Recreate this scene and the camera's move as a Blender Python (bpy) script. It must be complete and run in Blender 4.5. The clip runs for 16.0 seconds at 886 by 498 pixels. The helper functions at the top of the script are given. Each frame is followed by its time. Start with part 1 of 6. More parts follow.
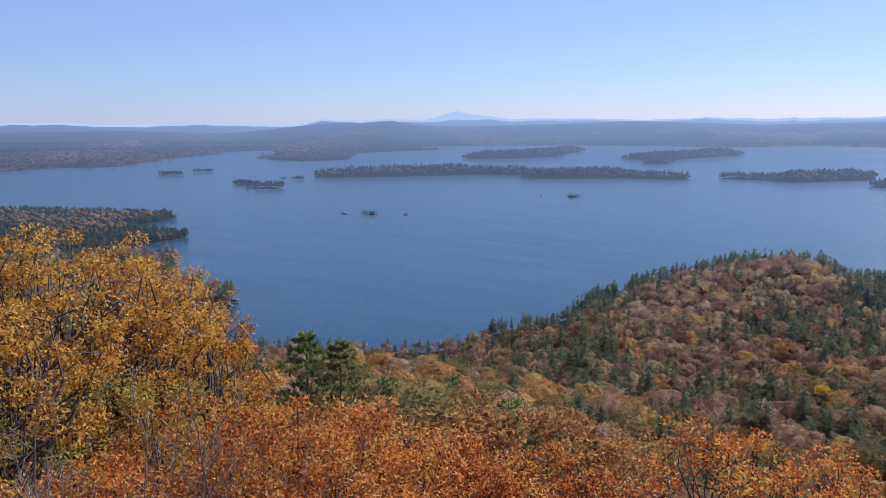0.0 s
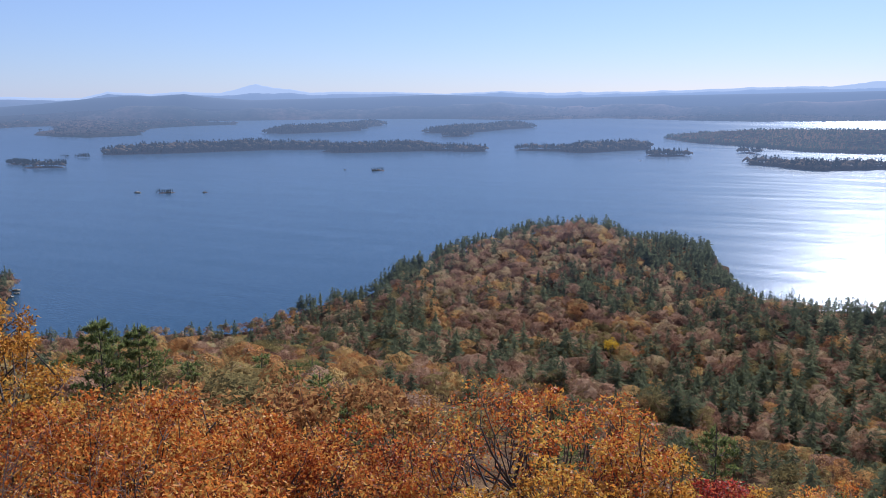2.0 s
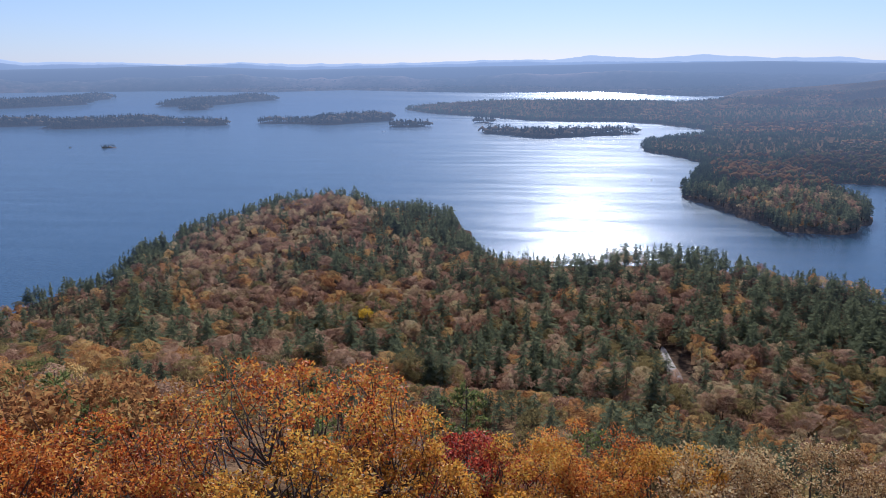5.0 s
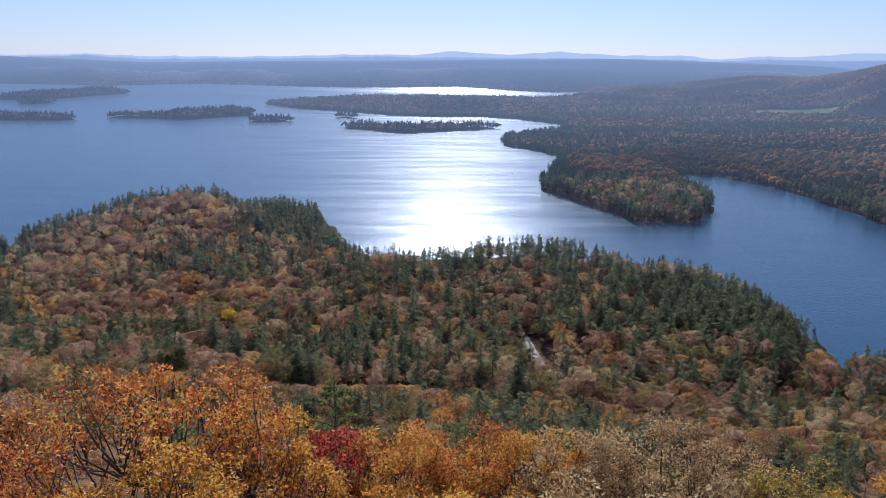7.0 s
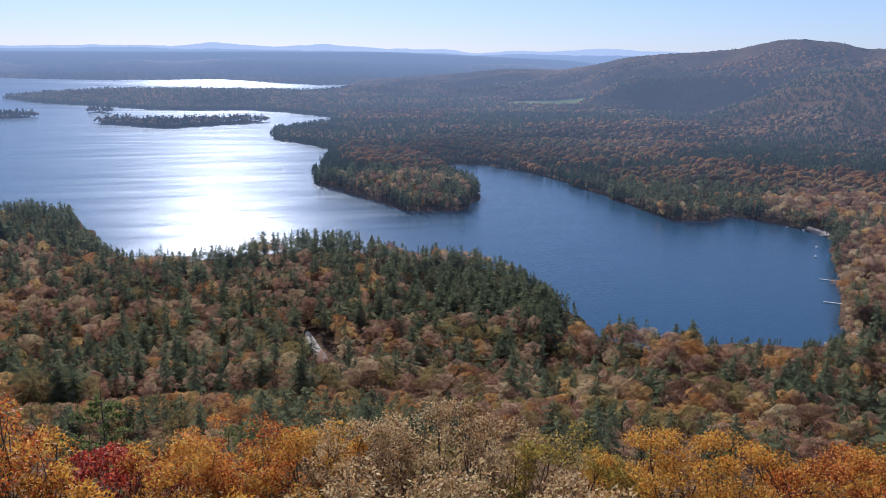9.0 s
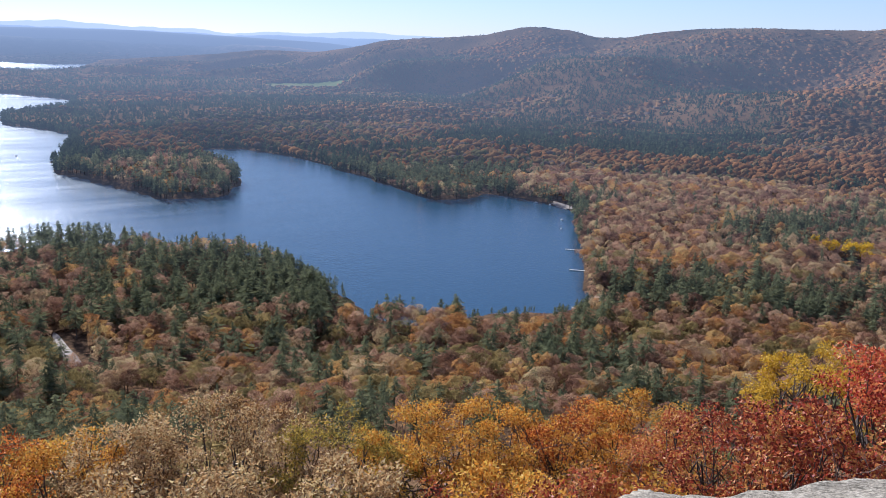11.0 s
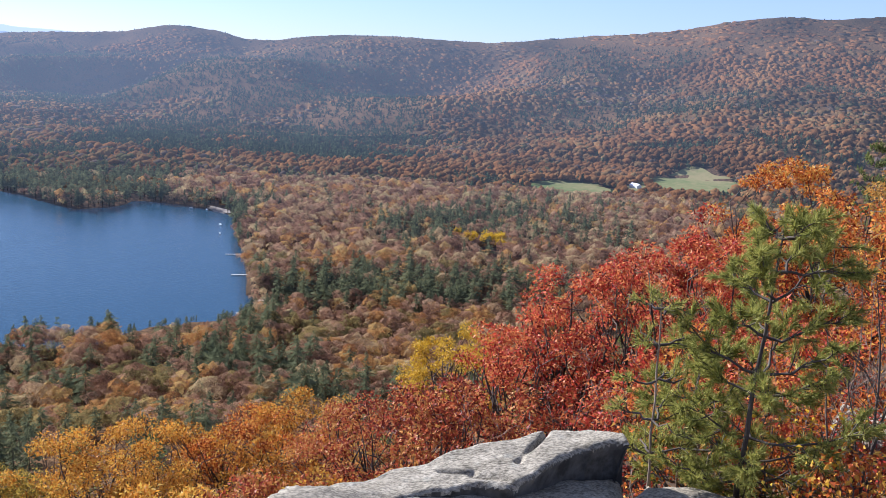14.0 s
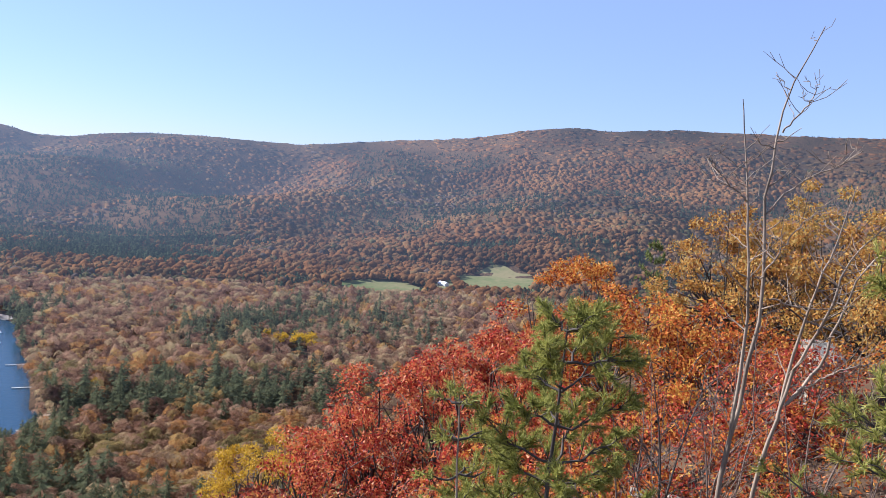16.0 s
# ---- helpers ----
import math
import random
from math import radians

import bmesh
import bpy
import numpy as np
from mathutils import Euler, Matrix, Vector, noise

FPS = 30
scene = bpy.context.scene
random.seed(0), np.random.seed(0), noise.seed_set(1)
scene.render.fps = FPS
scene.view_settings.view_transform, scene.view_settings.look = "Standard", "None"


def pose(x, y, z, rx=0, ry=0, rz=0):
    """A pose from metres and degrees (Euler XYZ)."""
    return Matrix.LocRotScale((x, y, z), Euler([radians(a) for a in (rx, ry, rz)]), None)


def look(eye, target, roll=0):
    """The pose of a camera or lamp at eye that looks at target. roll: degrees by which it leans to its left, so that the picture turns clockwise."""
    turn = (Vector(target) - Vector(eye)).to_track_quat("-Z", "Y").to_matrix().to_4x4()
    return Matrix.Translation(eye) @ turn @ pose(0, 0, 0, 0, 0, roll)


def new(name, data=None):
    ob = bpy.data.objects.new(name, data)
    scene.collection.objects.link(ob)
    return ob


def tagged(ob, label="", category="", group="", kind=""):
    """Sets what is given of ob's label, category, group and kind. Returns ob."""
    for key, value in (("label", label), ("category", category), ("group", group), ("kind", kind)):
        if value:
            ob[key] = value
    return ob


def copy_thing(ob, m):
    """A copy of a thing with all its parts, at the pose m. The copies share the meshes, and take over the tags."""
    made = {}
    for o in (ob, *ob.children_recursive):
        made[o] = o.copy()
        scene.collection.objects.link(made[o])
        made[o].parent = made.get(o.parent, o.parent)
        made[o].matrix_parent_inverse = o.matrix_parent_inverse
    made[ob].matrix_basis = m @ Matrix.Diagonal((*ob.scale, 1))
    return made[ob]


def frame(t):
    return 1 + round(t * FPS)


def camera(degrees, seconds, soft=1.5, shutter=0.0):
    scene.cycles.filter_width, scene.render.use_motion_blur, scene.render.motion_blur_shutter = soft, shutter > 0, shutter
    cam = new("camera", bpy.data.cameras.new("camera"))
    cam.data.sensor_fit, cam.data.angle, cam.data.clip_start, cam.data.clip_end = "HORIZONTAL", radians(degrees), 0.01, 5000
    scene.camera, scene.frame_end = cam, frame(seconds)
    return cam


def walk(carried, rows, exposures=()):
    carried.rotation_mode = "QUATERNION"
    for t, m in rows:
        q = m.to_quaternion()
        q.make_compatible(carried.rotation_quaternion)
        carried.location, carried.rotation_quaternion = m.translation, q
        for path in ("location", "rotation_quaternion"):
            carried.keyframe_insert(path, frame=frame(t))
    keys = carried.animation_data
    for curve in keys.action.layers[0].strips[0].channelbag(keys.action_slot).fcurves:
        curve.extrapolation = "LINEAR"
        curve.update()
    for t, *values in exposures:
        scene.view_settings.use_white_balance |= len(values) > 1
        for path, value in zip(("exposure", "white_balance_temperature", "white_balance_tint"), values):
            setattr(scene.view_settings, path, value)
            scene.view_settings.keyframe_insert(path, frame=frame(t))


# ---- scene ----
cam = camera(56.4, 16.0, soft=0.7)
EYE_Z = 200.0      # eye over the lake's level
ARM = 0.35         # the camera is held out at arm's length and swung round
PATH = [           # seconds, then tilt, lean and turn in degrees
    (0.0, 81.30, 0.50, 0.00),
    (0.5, 80.67, 0.53, -2.48),
    (1.0, 79.87, 0.74, -5.13),
    (1.5, 79.33, 0.54, -9.22),
    (2.0, 79.41, 0.42, -13.54),
    (2.5, 79.54, -0.03, -18.22),
    (3.0, 79.66, 0.00, -21.86),
    (3.5, 79.34, -0.10, -24.15),
    (4.0, 78.48, -0.00, -26.51),
    (6.5, 77.17, -0.33, -37.65),
    (7.0, 77.13, -0.56, -40.32),
    (7.5, 76.95, -0.52, -43.19),
    (8.0, 76.86, -0.75, -45.47),
    (8.5, 77.00, -0.93, -48.73),
    (9.0, 76.85, -1.03, -56.02),
    (11.5, 75.83, -2.36, -75.97),
    (12.0, 75.47, -2.60, -80.65),
    (12.5, 75.41, -3.03, -84.77),
    (13.0, 75.82, -3.10, -88.14),
    (13.5, 76.47, -3.49, -91.69),
    (14.0, 77.57, -4.06, -95.69),
    (14.5, 79.14, -4.41, -99.30),
    (15.0, 80.94, -4.60, -102.70),
    (15.5, 82.95, -4.84, -105.55),
    (16.0, 85.48, -4.98, -108.77),
]
rows = []
for t, tilt, lean, turn in PATH:
    a = radians(turn)
    rows.append((t, pose(-ARM * math.sin(a), ARM * math.cos(a), EYE_Z, tilt, lean, turn)))
walk(cam, rows, exposures=[(0.0, 0.65, 5270, 15), (8.0, 0.6, 5270, 15), (11.5, 1.02, 5410, 15), (13.0, 1.14, 5410, 15), (14.5, 1.2, 5410, 15), (16.0, 1.16, 5410, 15)])

# ------------------------------------------------------------------ light
SUN_AZ, SUN_EL = 41.0, 30.0        # degrees to the right of straight ahead, and up
world = bpy.data.worlds.new("sky")
scene.world = world
world.use_nodes = True
sky = world.node_tree.nodes.new("ShaderNodeTexSky")
sky.sky_type, sky.sun_disc = "NISHITA", False
sky.sun_elevation, sky.sun_rotation = radians(SUN_EL), radians(SUN_AZ)
sky.altitude, sky.air_density, sky.dust_density, sky.ozone_density = 350, 1.0, 0.15, 3.0
haze = world.node_tree.nodes.new("ShaderNodeMix")      # thin autumn haze all round evens the sky out
haze.data_type = "RGBA"
haze.inputs["Factor"].default_value = 0.46
haze.inputs["B"].default_value = (4.35, 4.95, 7.5, 1)
world.node_tree.links.new(sky.outputs[0], haze.inputs["A"])
world.node_tree.links.new(haze.outputs["Result"], world.node_tree.nodes["Background"].inputs[0])
world.node_tree.nodes["Background"].inputs[1].default_value = 0.062
sun = new("sun", bpy.data.lights.new("sun", "SUN"))
sun.data.energy, sun.data.angle, sun.data.color = 5.0, radians(0.53), (1.0, 0.94, 0.84)
_a, _e = radians(SUN_AZ), radians(SUN_EL)
sun.matrix_world = look((0, 0, 0), (-math.sin(_a) * math.cos(_e), -math.cos(_a) * math.cos(_e), -math.sin(_e)))


# -------------------------------------------------------------- materials
def material(name):
    m = bpy.data.materials.new(name)
    m.use_nodes = True
    return m, m.node_tree, m.node_tree.nodes["Principled BSDF"]


def node(tree, kind, **inputs):
    n = tree.nodes.new(kind)
    for key, value in inputs.items():
        n.inputs[key.replace("_", " ")].default_value = value
    return n


def ramp(tree, stops):
    n = tree.nodes.new("ShaderNodeValToRGB")
    while len(n.color_ramp.elements) < len(stops):
        n.color_ramp.elements.new(0.5)
    for e, (at, col) in zip(n.color_ramp.elements, stops):
        e.position, e.color = at, (*col, 1)
    return n


def where(tree):
    return tree.nodes.new("ShaderNodeNewGeometry").outputs["Position"]


HAZE_GLOW = (0.262, 0.328, 0.445)       # colour of the glow painted over far things as haze


def paint_haze(tr, shader):
    """Painted haze for the backdrop: from 600 m on a glow is mixed over the shader, and grows with distance."""
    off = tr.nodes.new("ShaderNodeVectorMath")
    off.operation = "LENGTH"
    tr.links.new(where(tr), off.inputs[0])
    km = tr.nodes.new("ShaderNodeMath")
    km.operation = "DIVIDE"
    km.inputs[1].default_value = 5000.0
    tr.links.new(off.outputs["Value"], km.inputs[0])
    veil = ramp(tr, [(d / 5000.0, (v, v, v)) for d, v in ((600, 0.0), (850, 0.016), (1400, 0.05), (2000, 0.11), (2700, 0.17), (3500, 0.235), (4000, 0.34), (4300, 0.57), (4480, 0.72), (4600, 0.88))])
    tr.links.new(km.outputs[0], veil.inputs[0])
    way = tr.nodes.new("ShaderNodeVectorMath")          # the painted haze is brighter towards the sun
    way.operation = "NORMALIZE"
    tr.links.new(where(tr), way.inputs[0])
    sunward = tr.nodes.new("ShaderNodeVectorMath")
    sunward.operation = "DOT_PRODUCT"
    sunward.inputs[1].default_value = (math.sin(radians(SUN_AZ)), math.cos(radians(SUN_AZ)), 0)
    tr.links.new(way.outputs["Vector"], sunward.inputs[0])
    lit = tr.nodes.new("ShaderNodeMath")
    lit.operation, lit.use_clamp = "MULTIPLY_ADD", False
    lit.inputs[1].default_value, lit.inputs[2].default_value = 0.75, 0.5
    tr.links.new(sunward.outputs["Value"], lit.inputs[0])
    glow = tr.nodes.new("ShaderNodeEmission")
    glow.inputs[0].default_value = (*HAZE_GLOW, 1)
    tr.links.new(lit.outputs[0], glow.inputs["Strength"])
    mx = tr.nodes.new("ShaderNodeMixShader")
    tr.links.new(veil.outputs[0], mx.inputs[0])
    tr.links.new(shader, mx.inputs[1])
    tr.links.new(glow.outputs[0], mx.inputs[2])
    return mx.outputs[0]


def leaf_mat(name, colours, patch, through_light=0.35, rough=0.6, air=False, clump=0.0, gaps=0.0, gloss=0.1, veil=False):
    """Foliage: a spread of colours, leaf by leaf and in patches of some metres; light shines through."""
    m, tr, bsdf = material(name)
    geo = tr.nodes.new("ShaderNodeNewGeometry")
    big = node(tr, "ShaderNodeTexNoise", Scale=1.0 / patch, Detail=2.0)
    tr.links.new(geo.outputs["Position"], big.inputs["Vector"])
    info = tr.nodes.new("ShaderNodeObjectInfo")
    mix = tr.nodes.new("ShaderNodeMath")
    mix.operation = "MULTIPLY_ADD"
    mix.inputs[1].default_value, mix.inputs[2].default_value = (0.2, -0.1) if air else ((0.45, -0.22) if clump else (0.9, -0.44))
    tr.links.new(geo.outputs["Random Per Island"], mix.inputs[0])
    add = tr.nodes.new("ShaderNodeMath")
    if air:        # far off the patches are wide and strong, the single crowns weaker
        wide = tr.nodes.new("ShaderNodeMath")
        wide.operation = "MULTIPLY_ADD"
        wide.inputs[1].default_value, wide.inputs[2].default_value = 1.6, -0.36
        tr.links.new(big.outputs["Fac"], wide.inputs[0])
        tr.links.new(wide.outputs[0], add.inputs[0])
    else:
        tr.links.new(big.outputs["Fac"], add.inputs[0])
    tr.links.new(mix.outputs[0], add.inputs[1])
    add2 = tr.nodes.new("ShaderNodeMath")
    add2.operation = "MULTIPLY_ADD"
    add2.inputs[1].default_value = 0.16
    tr.links.new(info.outputs["Random"], add2.inputs[0])
    tr.links.new(add.outputs[0], add2.inputs[2])
    if clump:      # leaf clumps of that size: uneven colour and relief
        fine = node(tr, "ShaderNodeTexNoise", Scale=1.0 / clump, Detail=3.0, Roughness=0.7)
        tr.links.new(geo.outputs["Position"], fine.inputs["Vector"])
        add3 = tr.nodes.new("ShaderNodeMath")
        add3.operation = "MULTIPLY_ADD"
        add3.inputs[1].default_value = 0.5 if air else 1.0
        tr.links.new(fine.outputs["Fac"], add3.inputs[0])
        less = tr.nodes.new("ShaderNodeMath")
        less.inputs[1].default_value = -0.26 if air else -0.52
        tr.links.new(add2.outputs[0], less.inputs[0])
        tr.links.new(less.outputs[0], add3.inputs[2])
        add2 = add3
        bump = node(tr, "ShaderNodeBump", Strength=0.45 if air else 0.8, Distance=clump * 1.2)
        tr.links.new(fine.outputs["Fac"], bump.inputs["Height"])
        tr.links.new(bump.outputs[0], bsdf.inputs["Normal"])
    n = len(colours)
    r = ramp(tr, [(0.22 + 0.66 * i / max(1, n - 1), c) for i, c in enumerate(colours)])
    tr.links.new(add2.outputs[0], r.inputs[0])
    tr.links.new(r.outputs[0], bsdf.inputs["Base Color"])
    bsdf.inputs["Roughness"].default_value = rough
    bsdf.inputs["Specular IOR Level"].default_value = 0.0 if clump else gloss
    out = tr.nodes["Material Output"]
    last = bsdf.outputs[0]
    if through_light:
        tl = tr.nodes.new("ShaderNodeBsdfTranslucent")
        tr.links.new(r.outputs[0], tl.inputs[0])
        mx = tr.nodes.new("ShaderNodeMixShader")
        mx.inputs[0].default_value = through_light
        tr.links.new(last, mx.inputs[1])
        tr.links.new(tl.outputs[0], mx.inputs[2])
        last = mx.outputs[0]
    # haze is painted over the leaves as a glow
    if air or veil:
        last = paint_haze(tr, last)
    if gaps:       # a crown is leaf clumps with air between them
        holes = node(tr, "ShaderNodeTexNoise", Scale=2.2 / clump, Detail=2.0, Roughness=0.6)
        tr.links.new(geo.outputs["Position"], holes.inputs["Vector"])
        cut = tr.nodes.new("ShaderNodeMath")
        cut.operation = "LESS_THAN"
        cut.inputs[1].default_value = gaps
        tr.links.new(holes.outputs["Fac"], cut.inputs[0])
        clear = tr.nodes.new("ShaderNodeBsdfTransparent")
        mx = tr.nodes.new("ShaderNodeMixShader")
        tr.links.new(cut.outputs[0], mx.inputs[0])
        tr.links.new(last, mx.inputs[1])
        tr.links.new(clear.outputs[0], mx.inputs[2])
        last = mx.outputs[0]
    tr.links.new(last, out.inputs[0])
    return m


def bark_mat(name, dark, light, scale=6.0):
    m, tr, bsdf = material(name)
    n1 = node(tr, "ShaderNodeTexNoise", Scale=scale, Detail=6.0, Roughness=0.65)
    st = tr.nodes.new("ShaderNodeMapping")
    st.inputs["Scale"].default_value = (1, 1, 0.25)
    tr.links.new(where(tr), st.inputs[0])
    tr.links.new(st.outputs[0], n1.inputs["Vector"])
    r = ramp(tr, [(0.3, dark), (0.7, light)])
    tr.links.new(n1.outputs["Fac"], r.inputs[0])
    tr.links.new(r.outputs[0], bsdf.inputs["Base Color"])
    bp = node(tr, "ShaderNodeBump", Strength=0.6, Distance=0.02)
    tr.links.new(n1.outputs["Fac"], bp.inputs["Height"])
    tr.links.new(bp.outputs[0], bsdf.inputs["Normal"])
    bsdf.inputs["Roughness"].default_value = 0.9
    bsdf.inputs["Specular IOR Level"].default_value = 0.15
    return m


BARK = bark_mat("bark_brown", (0.035, 0.026, 0.02), (0.13, 0.105, 0.085))
BARK_GREY = bark_mat("bark_grey", (0.13, 0.092, 0.064), (0.37, 0.28, 0.2), 9.0)
WOOD_COLOURS = {
    "russet": [(0.1, 0.052, 0.033), (0.24, 0.125, 0.075), (0.35, 0.198, 0.118), (0.42, 0.275, 0.165)],
    "orange": [(0.18, 0.07, 0.03), (0.385, 0.175, 0.062), (0.48, 0.26, 0.085), (0.47, 0.33, 0.12)],
    "tan": [(0.17, 0.1, 0.06), (0.36, 0.23, 0.12), (0.46, 0.32, 0.17), (0.41, 0.33, 0.15)],
    "yellow": [(0.4, 0.23, 0.02), (0.63, 0.4, 0.035), (0.68, 0.47, 0.06)],
    "olive": [(0.11, 0.09, 0.038), (0.24, 0.178, 0.066), (0.36, 0.255, 0.095)]}
RUSSET, ORANGE, TAN, YELLOW, OLIVE = [leaf_mat("leaves_" + k, WOOD_COLOURS[k], 14, clump=1.3) for k in ("russet", "orange", "tan", "yellow", "olive")]
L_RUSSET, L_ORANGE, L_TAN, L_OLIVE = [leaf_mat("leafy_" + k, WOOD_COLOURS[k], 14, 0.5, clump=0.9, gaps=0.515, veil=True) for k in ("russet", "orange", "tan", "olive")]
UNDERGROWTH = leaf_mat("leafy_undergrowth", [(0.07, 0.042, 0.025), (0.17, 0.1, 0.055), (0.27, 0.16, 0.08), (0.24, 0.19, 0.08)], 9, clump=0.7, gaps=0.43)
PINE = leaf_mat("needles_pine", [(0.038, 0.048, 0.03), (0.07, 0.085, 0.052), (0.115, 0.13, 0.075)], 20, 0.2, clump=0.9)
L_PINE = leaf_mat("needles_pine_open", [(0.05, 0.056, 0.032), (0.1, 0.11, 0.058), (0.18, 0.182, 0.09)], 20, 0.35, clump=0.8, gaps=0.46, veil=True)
# far woods: the haze before them is painted into these materials as glow
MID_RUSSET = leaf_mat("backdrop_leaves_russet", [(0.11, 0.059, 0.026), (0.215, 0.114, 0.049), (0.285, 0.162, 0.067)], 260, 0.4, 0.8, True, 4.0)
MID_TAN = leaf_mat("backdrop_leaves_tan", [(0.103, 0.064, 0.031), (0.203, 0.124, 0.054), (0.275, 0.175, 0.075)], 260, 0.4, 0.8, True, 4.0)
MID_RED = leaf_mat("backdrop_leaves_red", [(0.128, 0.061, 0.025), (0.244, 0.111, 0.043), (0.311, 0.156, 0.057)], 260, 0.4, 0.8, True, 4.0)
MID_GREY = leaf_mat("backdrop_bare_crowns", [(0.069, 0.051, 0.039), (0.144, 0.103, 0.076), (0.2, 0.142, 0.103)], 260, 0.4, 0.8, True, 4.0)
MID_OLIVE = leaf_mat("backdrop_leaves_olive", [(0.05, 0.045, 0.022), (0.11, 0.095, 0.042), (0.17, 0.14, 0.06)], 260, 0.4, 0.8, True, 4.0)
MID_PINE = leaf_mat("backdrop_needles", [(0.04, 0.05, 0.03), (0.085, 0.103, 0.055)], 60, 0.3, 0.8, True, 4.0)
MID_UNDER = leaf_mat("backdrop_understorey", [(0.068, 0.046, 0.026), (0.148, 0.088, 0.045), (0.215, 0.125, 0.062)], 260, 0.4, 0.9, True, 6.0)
# island trees: colours darkened to stand for shade inside the coarse crowns
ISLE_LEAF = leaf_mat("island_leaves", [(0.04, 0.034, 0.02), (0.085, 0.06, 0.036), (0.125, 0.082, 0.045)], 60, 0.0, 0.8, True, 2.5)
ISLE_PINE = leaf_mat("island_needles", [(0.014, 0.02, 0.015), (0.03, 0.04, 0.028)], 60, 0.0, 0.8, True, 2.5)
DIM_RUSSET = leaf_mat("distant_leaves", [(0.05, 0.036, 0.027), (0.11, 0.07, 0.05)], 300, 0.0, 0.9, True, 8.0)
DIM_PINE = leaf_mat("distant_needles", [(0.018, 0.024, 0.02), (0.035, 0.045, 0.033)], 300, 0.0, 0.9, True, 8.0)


def ground_mat(name, stops, scale, air=None, rough=0.95):
    m, tr, bsdf = material(name)
    a = node(tr, "ShaderNodeTexNoise", Scale=scale, Detail=8.0, Roughness=0.62)
    b = node(tr, "ShaderNodeTexNoise", Scale=scale * 0.07, Detail=3.0)
    tr.links.new(where(tr), a.inputs["Vector"])
    tr.links.new(where(tr), b.inputs["Vector"])
    mx = tr.nodes.new("ShaderNodeMath")
    mx.operation = "MULTIPLY_ADD"
    mx.inputs[1].default_value = 0.6
    sub = tr.nodes.new("ShaderNodeMath")
    sub.operation = "MULTIPLY_ADD"
    sub.inputs[1].default_value, sub.inputs[2].default_value = 0.9, -0.25
    tr.links.new(b.outputs["Fac"], sub.inputs[0])
    tr.links.new(a.outputs["Fac"], mx.inputs[0])
    tr.links.new(sub.outputs[0], mx.inputs[2])
    r = ramp(tr, stops)
    tr.links.new(mx.outputs[0], r.inputs[0])
    tr.links.new(r.outputs[0], bsdf.inputs["Base Color"])
    bsdf.inputs["Roughness"].default_value = rough
    bsdf.inputs["Specular IOR Level"].default_value = 0.0 if air else 0.15
    # haze painted as glow: growing with distance, or one even emission colour
    if air is True:
        tr.links.new(paint_haze(tr, bsdf.outputs[0]), tr.nodes["Material Output"].inputs[0])
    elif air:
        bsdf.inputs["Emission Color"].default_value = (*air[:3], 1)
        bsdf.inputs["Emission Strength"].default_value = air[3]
    return m


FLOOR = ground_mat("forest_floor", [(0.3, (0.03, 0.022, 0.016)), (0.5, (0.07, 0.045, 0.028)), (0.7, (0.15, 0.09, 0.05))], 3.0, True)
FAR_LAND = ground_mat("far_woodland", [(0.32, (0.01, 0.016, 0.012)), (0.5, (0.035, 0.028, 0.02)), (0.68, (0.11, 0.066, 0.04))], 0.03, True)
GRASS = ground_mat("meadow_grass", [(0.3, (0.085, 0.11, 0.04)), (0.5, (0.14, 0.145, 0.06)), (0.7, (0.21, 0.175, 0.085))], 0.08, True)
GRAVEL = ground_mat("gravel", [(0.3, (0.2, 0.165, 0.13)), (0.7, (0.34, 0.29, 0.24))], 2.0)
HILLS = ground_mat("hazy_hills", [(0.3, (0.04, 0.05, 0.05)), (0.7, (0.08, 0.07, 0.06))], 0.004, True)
# the mountains' haze is an even glow put into their material
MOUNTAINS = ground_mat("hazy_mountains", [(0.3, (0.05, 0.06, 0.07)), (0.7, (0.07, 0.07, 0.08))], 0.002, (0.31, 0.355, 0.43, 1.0))


